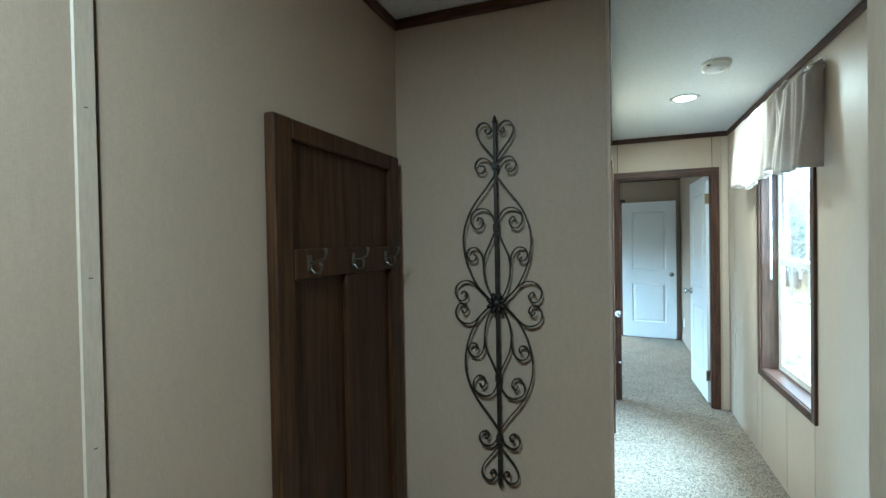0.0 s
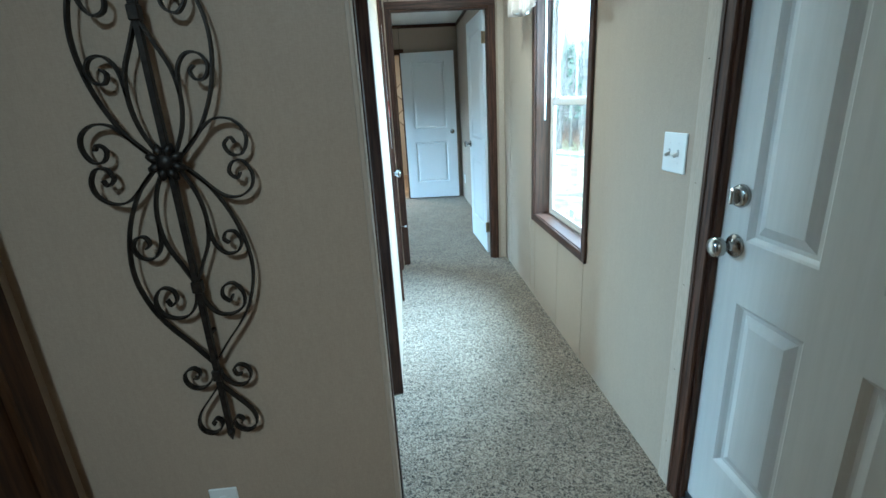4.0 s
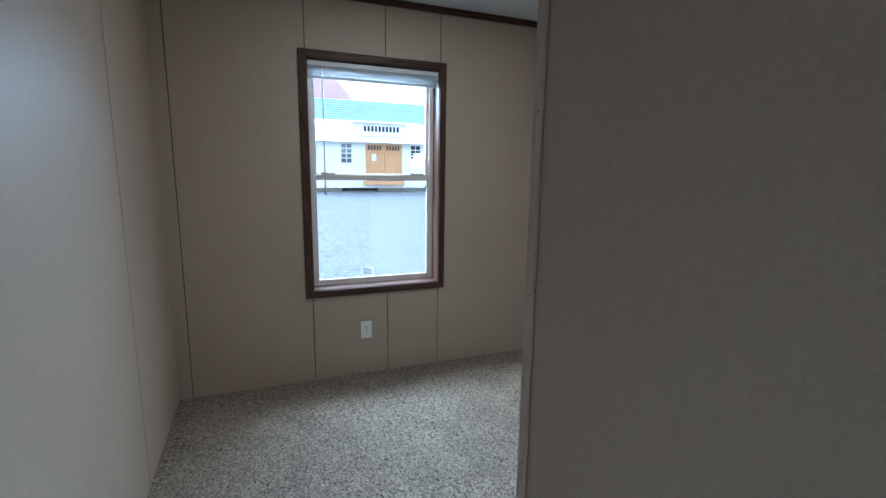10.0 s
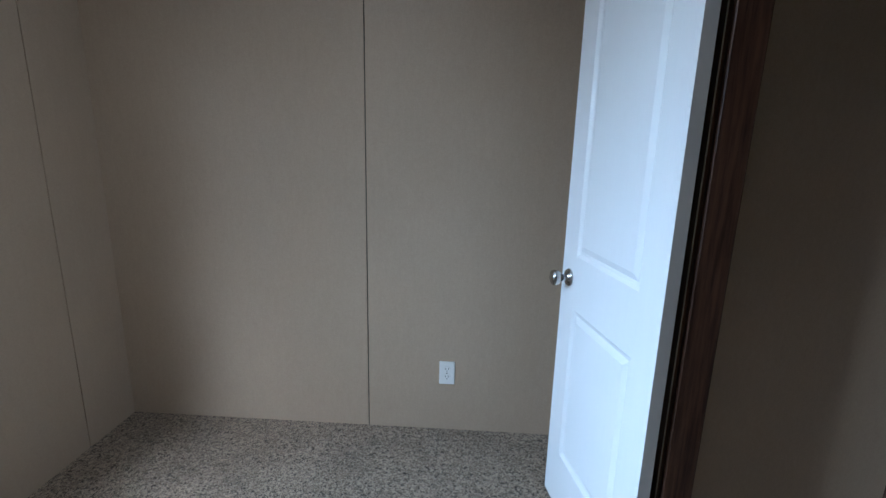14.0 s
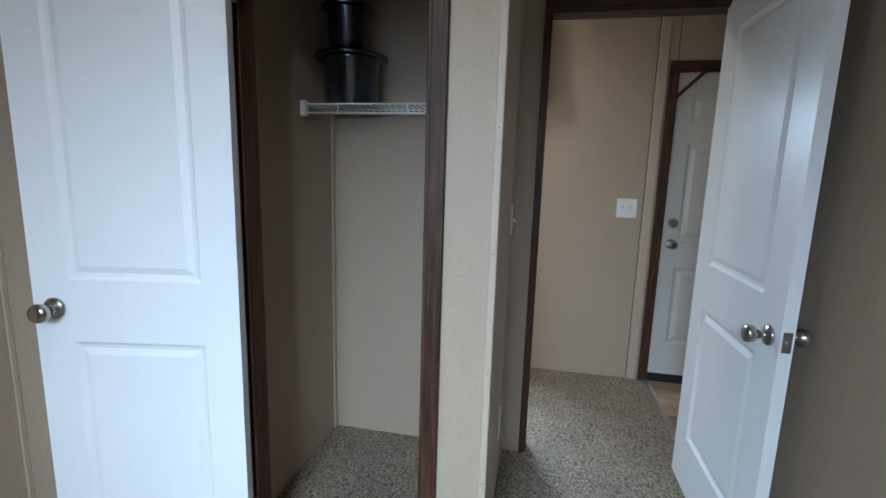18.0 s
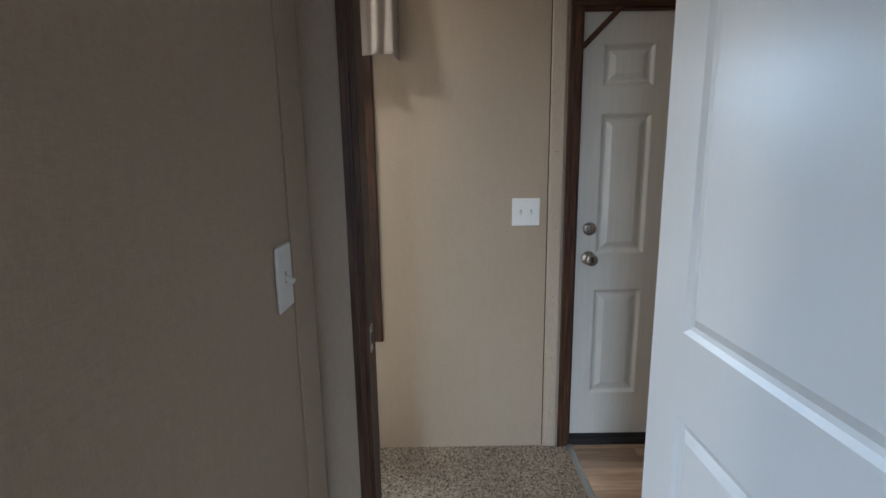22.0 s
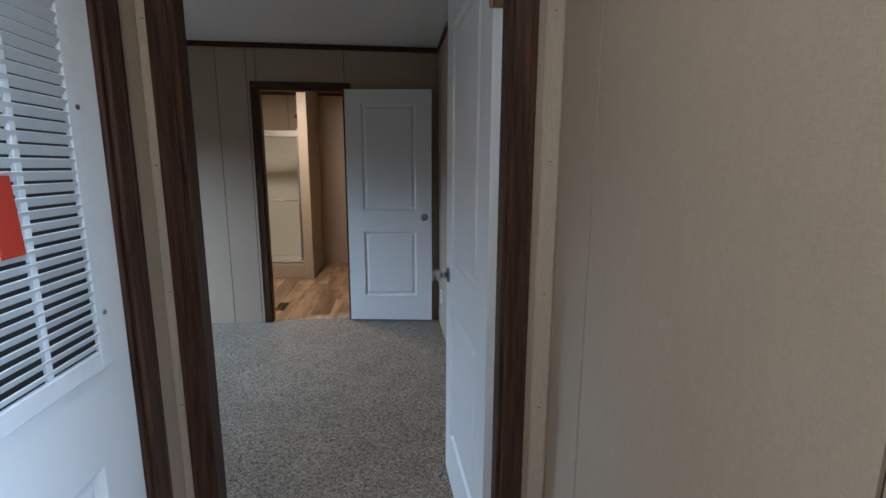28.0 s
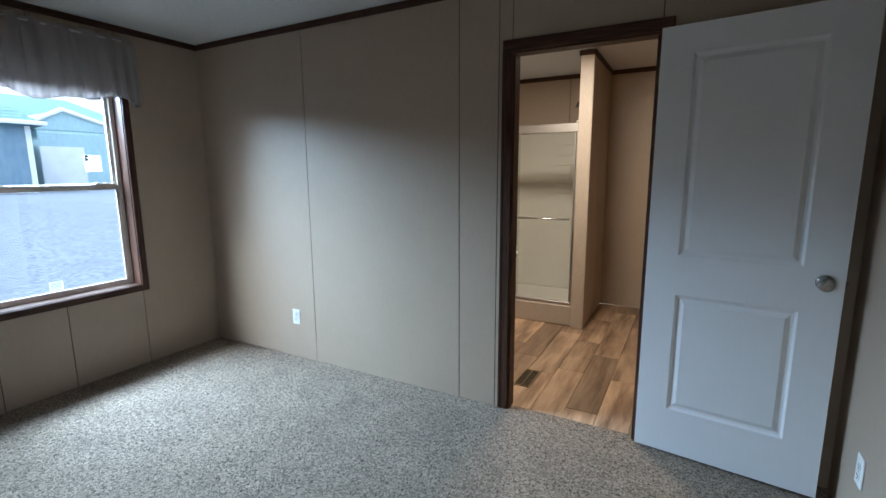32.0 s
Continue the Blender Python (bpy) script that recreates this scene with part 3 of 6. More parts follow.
def two_panel_door(name, m, w, label, hinges=1, margin=0.130, knobs=(-1, 1), h=1.995, kz=0.90):
    t = 0.035
    root = empty(name, m, label, "door", kind="structure")
    part("door_leaf", slab_bm(w, h, t, [(margin, w - margin, 0.225, 0.80), (margin, w - margin, 0.985, h - 0.12)], MOULD), WHITE, root)
    for s in knobs:
        knob(root, w - 0.062, kz, t, s)
    bar("latch_plate", (w - 0.0005, -0.012, kz - 0.03), (w + 0.0015, 0.012, kz + 0.03), CHROME, root, 0.0005)
    part("latch_bolt", lathe([(0.007, w), (0.007, w + 0.009), (0.004, w + 0.010)], "x", 10, (0, 0, kz)), CHROME, root, smooth=True)
    for z in (0.235, 1.79):
        part("hinge", lathe([(0.006, z - 0.045), (0.0075, z - 0.043), (0.0075, z + 0.043), (0.006, z + 0.045)], "z", 10, (-0.006, hinges * (t / 2 + 0.004), 0)), BRASS, root, "metal butt hinge", smooth=True)
        bar("hinge_leaf", (-0.003, min(hinges * t / 2 - hinges * 0.03, hinges * t / 2), z - 0.044), (-0.0005, max(hinges * t / 2 - hinges * 0.03, hinges * t / 2), z + 0.044), BRASS, root, 0)
    return root


two_panel_door("door_bedroom", pose(0.050, 2.014, 0.018, 0, 0, 180.0), 0.727, "white two-panel bedroom door standing open beside the wall", hinges=1, kz=0.878)
two_panel_door("door_closet", pose(-0.915, 3.535, 0.018, 0, 0, 101.2), 0.592, "white two-panel closet door swung wide open", hinges=-1, margin=0.105, h=1.975)
two_panel_door("door_master", pose(0.917, 4.704, 0.018, 0, 0, 92.2), 0.716, "white two-panel bedroom door opened against the wall", hinges=1, kz=0.918)
two_panel_door("door_bath", pose(0.260, 7.578, 0.016, 0, 0, -7.2), 0.728, "white two-panel bathroom door swung right back", hinges=1, margin=0.134, kz=0.93)

# the furnace door with its return grille
fur = empty("door_furnace", pose(0.098, 4.441, 0.018, 0, 0, -90), "white furnace closet door with a large louvred grille", "door", kind="structure")
part("door_leaf", slab_bm(0.572, 1.975, 0.035, [(0.115, 0.572 - 0.10, 0.195, 0.82)], MOULD), WHITE, fur)
knob(fur, 0.513, 0.87, 0.035, 1)
G0, G1, GZ0, GZ1 = 0.062, 0.482, 1.0, 1.86
gr = empty("return_grille", None)
gr.parent = fur
tagged(gr, "white metal return air grille")
gy0, gy1 = 0.0175, 0.0265
# Black sheet on the leaf paints the dark between the louvres.
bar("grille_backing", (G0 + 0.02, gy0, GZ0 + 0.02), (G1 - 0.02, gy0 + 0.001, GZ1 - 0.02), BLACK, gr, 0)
for lo, hi in (((G0, gy0, GZ0), (G0 + 0.035, gy1, GZ1)), ((G1 - 0.035, gy0, GZ0), (G1, gy1, GZ1)),
               ((G0 + 0.035, gy0, GZ0), (G1 - 0.035, gy1, GZ0 + 0.035)), ((G0 + 0.035, gy0, GZ1 - 0.035), (G1 - 0.035, gy1, GZ1))):
    bar("grille_frame", lo, hi, GRILLE, gr, 0.002)
for k in (1, 2):
    x = G0 + 0.035 + (G1 - G0 - 0.07) * k / 3
    bar("grille_divider", (x - 0.006, gy0, GZ0 + 0.035), (x + 0.006, gy1 - 0.002, GZ1 - 0.035), GRILLE, gr, 0.001)
slat_me = mesh_of("slat", box_bm((0.0, -0.001, -0.0085), (G1 - G0 - 0.07, 0.001, 0.0085)), GRILLE)
for k in range(42):
    ob = new("slat", slat_me)
    ob.parent = gr
    ob.matrix_local = pose(G0 + 0.035, gy0 + 0.0055, GZ0 + 0.045 + k * (GZ1 - GZ0 - 0.09) / 41, -38, 0, 0)
for x, z in ((G1 - 0.012, GZ0 + 0.1), (G0 + 0.012, GZ0 + 0.1), (G0 + 0.012, 1.457), (G0 + 0.012, GZ1 - 0.08), (G1 - 0.012, GZ1 - 0.08)):
    part("screw", lathe([(0.005, gy1), (0.004, gy1 + 0.002), (0.001, gy1 + 0.0025)], "y", 10, (x, 0, z)), CHROME, gr, smooth=True)
note = empty("warning_notice", pose(0.1275, 4.055, 1.55, 0, 0, -90), "white paper notice with red print stuck on the grille", "notice")
bar("sheet", (-0.075, -0.0006, -0.055), (0.075, 0.0006, 0.055), PAPER, note, 0)
bar("headline", (-0.05, 0.0007, 0.035), (0.05, 0.0012, 0.046), RED, note, 0)
for k in range(7):
    bar("text_line", (-0.065, 0.0007, 0.022 - k * 0.011), (0.065 - (k % 3) * 0.012, 0.0012, 0.026 - k * 0.011), PINK, note, 0)
tag = empty("hanging_tag", pose(0.131, 4.18, 1.31, 3, 0, -84), "red plastic tag hanging by a thread from the grille", "tag")
bar("tag_card", (-0.024, -0.001, -0.055), (0.024, 0.001, 0.055), RED, tag, 0.0004)
vv, ff = tube_data([[((0, 0, 0.055), 0.0012), ((0.01, -0.001, 0.09), 0.0012), ((0.035, -0.003, 0.13), 0.0012)]], 5)
raw("thread", vv, ff, PAPER, tag)

stop = empty("door_stop", pose(0.12, 4.53, 0.36), "small spring door stop with a white rubber tip", "door stop")
part("spring", lathe([(0.011, 0), (0.011, 0.006), (0.005, 0.009), (0.006, 0.02), (0.005, 0.03), (0.006, 0.04), (0.005, 0.05)], "x", 12), CHROME, stop, smooth=True)
part("rubber_tip", lathe([(0.007, 0.05), (0.009, 0.054), (0.009, 0.066), (0.006, 0.07)], "x", 12), PLATE, stop, smooth=True)

# the entry door, shut
ent = empty("door_entry", pose(1.088, 1.170, 0.03, 0, 0, 90), "cream six-panel steel entry door, shut", "door", kind="structure")
cols = ((0.098, 0.312), (0.448, 0.664))
rows = ((0.235, 0.745), (0.915, 1.525), (1.64, 1.81))
part("door_leaf", slab_bm(0.76, 1.935, 0.044, [(x0, x1, z0, z1) for x0, x1 in cols for z0, z1 in rows], DEEP), ENTRYW, ent)
knob(ent, 0.697, 0.895, 0.044, 1)
part("deadbolt", lathe([(0.03, 0.022), (0.031, 0.028), (0.026, 0.036), (0.02, 0.038), (0.001, 0.0385)], "y", 24, (0.697, 0, 1.028)), CHROME, ent, "satin metal deadbolt rose", smooth=True)
bar("thumb_turn", (0.692, 0.036, 1.008), (0.702, 0.056, 1.048), CHROME, ent, 0.003)
bar("door_sweep", (0.0, 0.018, -0.004), (0.76, 0.028, 0.022), BLACK, ent, 0.003)
strap = empty("door_strap", pose(1.043, 1.848, 1.907, 0, 0, 0), "dark strap across the upper corner of the entry door", "strap")
strap.matrix_world = pose(1.043, 1.848, 1.907) @ pose(0, 0, 0, 45, 0, 0)
bar("band", (-0.002, -0.011, -0.12), (0.002, 0.011, 0.12), DARKS["z"], strap, 0.0008)


# ---- windows ----
def window(name, wall_x, side, hole, label, sticker=True, chart=False):
    """A single-hung window in a wall across x. side is +1 where outside lies towards +x."""
    y0, y1, z0, z1 = hole
    root = empty(name, label=label, category="window", kind="structure")

    def b(part_name, d0, d1, ya, yb, za, zb, mat, bevel=0.003, parent=root):
        xa, xb = wall_x + side * d0, wall_x + side * d1
        return bar(part_name, (min(xa, xb), ya, za), (max(xa, xb), yb, zb), mat, parent, bevel)

    w = 0.046
    for ya, yb in ((y0 - w + 0.006, y0 + 0.006), (y1 - 0.006, y1 + w - 0.006)):
        b("casing", -0.014, 0, ya, yb, z0 - w + 0.006, z1 + w - 0.006, DARKS["z"])
    b("casing", -0.0135, 0, y0 + 0.006, y1 - 0.006, z1 - 0.006, z1 + w - 0.006, DARKS["y"])
    b("casing", -0.0135, 0, y0 + 0.006, y1 - 0.006, z0 - w + 0.006, z0 + 0.006, DARKS["y"])
    b("side_liner", 0.0, 0.097, y0, y0 + 0.010, z0 + 0.010, z1, LINERS["z"], 0.001)
    b("side_liner", 0.0, 0.097, y1 - 0.010, y1, z0 + 0.010, z1, LINERS["z"], 0.001)
    b("head_liner", 0.0, 0.097, y0 + 0.010, y1 - 0.010, z1 - 0.010, z1, LINERS["y"], 0.001)
    b("window_sill", 0.0, 0.100, y0, y1, z0, z0 + 0.010, LINERS["y"], 0.002)
    f = 0.028
    fr = empty("window_frame")
    fr.parent = root
    tagged(fr, "almond vinyl window frame")
    for ya, yb in ((y0 + 0.010, y0 + 0.010 + f), (y1 - 0.010 - f, y1 - 0.010)):
        b("frame_side", 0.092, 0.12, ya, yb, z0 + 0.010, z1 - 0.010, VINYLW, 0.002, fr)
    b("frame_head", 0.092, 0.12, y0 + 0.010 + f, y1 - 0.010 - f, z1 - 0.010 - f, z1 - 0.010, VINYLW, 0.002, fr)
    b("frame_foot", 0.092, 0.12, y0 + 0.010 + f, y1 - 0.010 - f, z0 + 0.010, z0 + 0.024, VINYLW, 0.002, fr)
    mid = 1.302
    a0, a1 = y0 + 0.020, y1 - 0.020
    lower = empty("lower_sash")
    lower.parent = root
    b("stile", 0.096, 0.11, a0, a0 + 0.034, z0 + 0.016, mid + 0.012, VINYLW, 0.003, lower)
    b("stile", 0.096, 0.11, a1 - 0.034, a1, z0 + 0.016, mid + 0.012, VINYLW, 0.003, lower)
    b("meeting_rail", 0.094, 0.124, a0 + 0.034, a1 - 0.034, mid - 0.022, mid + 0.014, VINYLW, 0.003, lower)
    b("bottom_rail", 0.096, 0.11, a0 + 0.034, a1 - 0.034, z0 + 0.016, z0 + 0.050, VINYLW, 0.003, lower)
    g = b("pane", 0.1025, 0.1055, a0 + 0.030, a1 - 0.030, z0 + 0.046, mid - 0.018, GLASS, 0, lower)
    upper = empty("upper_sash")
    upper.parent = root
    b("stile", 0.112, 0.13, a0 + 0.018, a0 + 0.040, mid - 0.01, z1 - 0.034, VINYLW, 0.003, upper)
    b("stile", 0.112, 0.13, a1 - 0.040, a1 - 0.018, mid - 0.01, z1 - 0.034, VINYLW, 0.003, upper)
    b("rail", 0.112, 0.13, a0 + 0.040, a1 - 0.040, mid - 0.012, mid + 0.022, VINYLW, 0.003, upper)
    b("rail", 0.112, 0.13, a0 + 0.040, a1 - 0.040, z1 - 0.060, z1 - 0.038, VINYLW, 0.003, upper)
    g2 = b("pane", 0.1195, 0.1225, a0 + 0.036, a1 - 0.036, mid + 0.02, z1 - 0.056, GLASS, 0, upper)
    for o in (g, g2):
        o.visible_shadow = False
    for yc in (y0 + 0.13, y1 - 0.13):
        latch = b("sash_latch", 0.092, 0.12, yc - 0.045, yc + 0.045, mid + 0.014, mid + 0.020, VINYLW, 0.003, lower)
        curl = [(-0.050, 0.0), (-0.046, 0.007), (-0.030, 0.011), (-0.012, 0.009), (0.0, 0.005), (0.022, 0.009), (0.046, 0.006), (0.062, 0.0)]
        xs = [wall_x + side * d for d in (0.088, 0.106)]
        n = len(curl)
        raw("tilt_lever", [(x, yc + p, mid + 0.019 + q) for x in xs for p, q in curl],
            [tuple(range(n)), tuple(range(2 * n - 1, n - 1, -1))] + [(k, n + k, n + (k + 1) % n, (k + 1) % n) for k in range(n)], VINYLW, lower)
    if sticker:
        st = empty("window_sticker", label="small printed safety sticker low on the window glass", category="sticker")
        yc = (y0 + y1) / 2 + (0.02 if side > 0 else -0.05)
        b("sheet", 0.1012, 0.1023, yc - 0.036, yc + 0.036, z0 + 0.062, z0 + 0.112, THINPAPER, 0, st)
        for k in range(5):
            b("text_line", 0.1005, 0.1011, yc - 0.031, yc + 0.031, z0 + 0.068 + k * 0.009, z0 + 0.0725 + k * 0.009, INK, 0, st)
    return root


window("window_hall", XE, 1, HALLWIN, "single-hung hall window in a dark wood surround")
window("window_bedroom", XW, -1, BEDWIN, "single-hung bedroom window in a dark wood surround")
window("window_master", XW, -1, MASWIN, "single-hung window in a dark wood surround")
cord = empty("blind_wand", pose(1.075, 3.592, 1.99), "thin white tilt wand hanging at the hall window", "wand")
part("rod", lathe([(0.0045, 0), (0.005, -0.64), (0.0065, -0.66), (0.0065, -0.785), (0.004, -0.795)], "z", 8), PLATE, cord, smooth=True)

def words(parent, text, x, z, size, mat, depth=-0.0012):
    cu = bpy.data.curves.new("words", "FONT")
    cu.body, cu.size, cu.extrude, cu.align_x, cu.align_y = text, size, 0.0003, "CENTER", "CENTER"
    me = bpy.data.meshes.new_from_object(new("words_source", cu))
    bpy.data.objects.remove(bpy.data.objects["words_source"])
    me.materials.append(mat)
    ob = new("lettering", me)
    ob.parent = parent
    ob.matrix_local = pose(x, depth, z, 90, 0, 0)
    return ob


def rating_label(m, place):
    """The performance label on a window's upper pane."""
    lab = empty("rating_label", m, "white energy rating label printed black on " + place, "label", "rating labels")
    bar("sheet", (-0.052, 0, -0.055), (0.052, 0.0006, 0.055), THINPAPER, lab, 0)
    for lo, hi in (((-0.05, 0.053), (0.05, 0.0545)), ((-0.05, -0.0545), (0.05, -0.053)), ((-0.0515, -0.054), (-0.0505, 0.054)), ((0.0505, -0.054), (0.0515, 0.054)),
                   ((-0.05, 0.008), (0.05, 0.0095)), ((-0.05, -0.0145), (0.05, -0.013)), ((-0.05, -0.019), (0.05, -0.0175)), ((-0.05, -0.037), (0.05, -0.0355)),
                   ((-0.0185, -0.013), (-0.0175, 0.008)), ((0.0095, -0.013), (0.0105, 0.008)), ((-0.0005, -0.0355), (0.0005, -0.019)), ((-0.047, 0.016), (-0.025, 0.05))):
        bar("print_bar", (lo[0], -0.0012, lo[1]), (hi[0], -0.0004, hi[1]), INK, lab, 0)
    part("round_mark", lathe([(0.008, -0.0020), (0.008, -0.0014)], "y", 16, (-0.036, 0, 0.035)), PAPER, lab)
    for k in range(4):
        bar("text_line", (-0.02, -0.0012, 0.045 - k * 0.008), (0.04 - (k % 2) * 0.015, -0.0004, 0.049 - k * 0.008), INK, lab, 0)
    for k in range(3):
        bar("text_line", (-0.047, -0.0012, -0.041 - k * 0.004), (0.047, -0.0004, -0.039 - k * 0.004), INK, lab, 0)
    for text, x, z, size in (("0.34", -0.035, -0.003, 0.012), ("1.93", -0.004, -0.003, 0.012), ("0.24", 0.031, -0.003, 0.012),
                             ("0.45", -0.025, -0.028, 0.011), ("\u2264 0.3", 0.025, -0.028, 0.011)):
        words(lab, text, x, z, size, INK)


rating_label(pose(1.1685, 2.955, 1.430, 0, 0, -90), "hall window glass")
rating_label(pose(-3.1685, 3.372, 1.408, 0, 0, 90), "bedroom window glass")
rating_label(pose(-3.1685, 6.855, 1.458, 0, 0, 90), "glass below the valance")
dot = empty("green_sticker", pose(1.152, 2.937, 1.239, 0, 0, -90), "round green sticker on the lower pane", "sticker")
part("disc", lathe([(0.011, -0.0012), (0.011, -0.0004)], "y", 20), GREEN, dot)
dot2 = empty("green_sticker", pose(-3.152, 3.428, 1.24, 0, 0, 90), "round green sticker on the lower pane", "sticker")
part("disc", lathe([(0.010, -0.0012), (0.010, -0.0004)], "y", 20), GREEN, dot2)


# ---- valances and blind ----
def valance(name, x, side, y0, y1, z0, z1, mat, label, pleats):
    """A gathered cloth valance on a rod. side is the way into the room."""
    root = empty(name, label=label, category="valance")
    nu, nv = 260, 24
    verts, faces = [], []
    depth = 0.085
    for j in range(nv + 1):
        v = j / nv
        for i in range(nu + 1):
            u = i / nu
            y = y0 + (y1 - y0) * u
            fold = sum(a * math.exp(-((y - c + 0.03 * (1 - v) * math.sin(9 * c)) / s) ** 2) for c, s, a in pleats)
            wave = 0.014 * math.sin(y * 31 + 2.2 * v) + 0.011 * math.sin(y * 73 + 1.3 * v) + 0.006 * math.sin(y * 141 + 2 * v)
            flare = 0.020 * (1 - v) ** 1.5
            xx = depth + (fold * (0.45 + 0.55 * v) + wave * (1 - 0.4 * v)) + flare - 0.05 * max(0, v - 0.88) / 0.12
            end = min(1, min(u, 1 - u) / 0.012)
            xx = 0.012 + (xx - 0.012) * end ** 0.5
            hem = 0.020 * math.sin(y * 8.3 + 0.6) + 0.012 * math.sin(y * 21)
            zz = z0 + (z1 - z0) * v + hem * (1 - v) ** 2
            verts.append((x + side * xx, y, zz))
    for j in range(nv):
        for i in range(nu):
            k = j * (nu + 1) + i
            faces.append((k, k + 1, k + nu + 2, k + nu + 1))
    cloth = raw("cloth", verts, faces, mat, root, smooth=True)
    mod = cloth.modifiers.new("thickness", "SOLIDIFY")
    mod.thickness = 0.003
    hem_v, hem_f = tube_data([[(verts[i], 0.004) for i in range(0, nu + 1, 2)]], 6)
    raw("hem", hem_v, hem_f, mat, root, smooth=True)
    part("curtain_rod", lathe([(0.006, y0 + 0.02), (0.006, y1 - 0.02)], "y", 10, (x + side * 0.06, 0, z1 - 0.03)), PLATE, root, smooth=True)
    for yy in (y0 + 0.02, y1 - 0.02):
        bar("bracket", (min(x, x + side * 0.065), yy - 0.006, z1 - 0.04), (max(x, x + side * 0.065), yy + 0.006, z1 - 0.02), PLATE, root, 0.001)
    return root


valance("window_valance", XE, -1, 2.695, 3.90, 1.80, 2.27, FABRIC, "gathered beige linen valance over the hall window",
        ((2.98, 0.02, 0.035), (3.05, 0.018, -0.03), (3.11, 0.022, 0.035), (3.40, 0.02, 0.03), (3.46, 0.018, -0.025), (3.52, 0.02, 0.03), (3.74, 0.02, 0.03), (3.79, 0.018, -0.02), (3.84, 0.02, 0.025)))
valance("window_valance", XW, 1, 6.015, 7.10, 1.855, 2.285, FABRICG, "gathered grey valance over the bedroom window",
        ((6.12, 0.02, 0.03), (6.18, 0.018, -0.025), (6.46, 0.02, 0.035), (6.51, 0.018, -0.03), (6.57, 0.02, 0.035), (6.84, 0.02, 0.03), (6.90, 0.018, -0.03), (6.95, 0.02, 0.03)))

blind = empty("mini_blind", label="raised grey mini blind stacked at the window head", category="blind")
bx = XW - 0.035
bar("head_rail", (bx - 0.018, BEDWIN[0] + 0.014, 1.948), (bx + 0.018, BEDWIN[1] - 0.014, 1.976), BLIND, blind, 0.002)
slat_me = mesh_of("slat", box_bm((-0.012, 0, -0.0006), (0.012, BEDWIN[1] - BEDWIN[0] - 0.04, 0.0006)), BLIND)
for k in range(16):
    ob = new("slat", slat_me)
    ob.parent = blind
    ob.matrix_local = pose(bx + 0.001 * math.sin(k * 2.1), BEDWIN[0] + 0.02, 1.898 + k * 0.0031, 0, 4 * math.sin(k * 1.7), 0)
bar("bottom_rail", (bx - 0.013, BEDWIN[0] + 0.02, 1.880), (bx + 0.013, BEDWIN[1] - 0.02, 1.894), BLIND, blind, 0.003)
part("tilt_wand", lathe([(0.003, 1.945), (0.0035, 1.6), (0.004, 1.3), (0.0045, 1.20), (0.003, 1.19)], "z", 8, (bx + 0.025, 2.742, 0)), BLIND, blind, smooth=True)
bar("end_bracket", (bx - 0.022, BEDWIN[1] - 0.018, 1.925), (bx + 0.022, BEDWIN[1] - 0.008, 1.978), BLIND, blind, 0.002)


# ---- plates ----
def outlet(m, label="white duplex outlet on the wall panel"):
    root = empty("wall_outlet", m, label, "outlet", "wall outlets")
    bar("cover_plate", (-0.037, -0.006, -0.059), (0.037, 0, 0.059), PLATE, root, 0.003)
    for z in (-0.0195, 0.0195):
        part("receptacle", lathe([(0.0175, -0.006), (0.017, -0.0085), (0.002, -0.0088)], "y", 16, (0, 0, z)), PLATE, root)
        for x in (-0.0065, 0.0065):
            bar("slot", (x - 0.0012, -0.0096, z - 0.001), (x + 0.0012, -0.0086, z + 0.008), INK, root, 0)
        bar("ground_slot", (-0.0022, -0.0096, z - 0.011), (0.0022, -0.0086, z - 0.0065), INK, root, 0)
    part("screw", lathe([(0.0035, -0.006), (0.003, -0.0075)], "y", 8), CHROME, root)
    return root


first = outlet(pose(-0.340, 1.818, 0.312))
for m in (pose(XW, 2.978, 0.302, 0, 0, 90), pose(-1.47, 4.48, 0.303), pose(-2.133, 7.602, 0.318), pose(XE, 7.27, 0.29, 0, 0, -90), pose(-0.27, 2.817, 0.31)):
    copy_thing(first, m)


def switch(m, gangs, label):
    root = empty("light_switch", m, label, "light switch")
    half = 0.038 if gangs == 1 else 0.0615
    bar("cover_plate", (-half, -0.006, -0.061), (half, 0, 0.061), PLATE, root, 0.003)
    for k in range(gangs):
        x = (k - (gangs - 1) / 2) * 0.046
        bar("toggle_slot", (x - 0.0045, -0.0066, -0.011), (x + 0.0045, -0.0058, 0.011), GREY, root, 0)
        tg = bar("toggle", (-0.0042, -0.019, -0.0048), (0.0042, 0, 0.0048), PLATE, root, 0.001)
        tg.matrix_local = pose(x, -0.005, 0, 28, 0, 0)
        for z in (-0.03, 0.03):
            part("screw", lathe([(0.0035, -0.006), (0.003, -0.0072)], "y", 8, (x, 0, z)), PLATE, root)
    return root


switch(pose(-0.161, 2.817, 1.152), 1, "white single light switch plate inside the bedroom door")
switch(pose(XE, 2.156, 1.14, 0, 0, -90), 2, "white double light switch plate beside the entry door")
plate = empty("strike_plate", pose(0.062, 2.6985, 0.946), "brushed metal strike plate on the dark door jamb", "strike plate")
bar("plate", (-0.015, -0.002, -0.032), (0.015, 0, 0.032), ALU, plate, 0.0006)
bar("latch_hole", (-0.007, -0.0032, -0.014), (0.007, -0.0018, 0.014), BLACK, plate, 0)
for z in (-0.024, 0.024):
    part("screw", lathe([(0.004, -0.0022), (0.003, -0.0036)], "y", 8, (0, 0, z)), CHROME, plate)


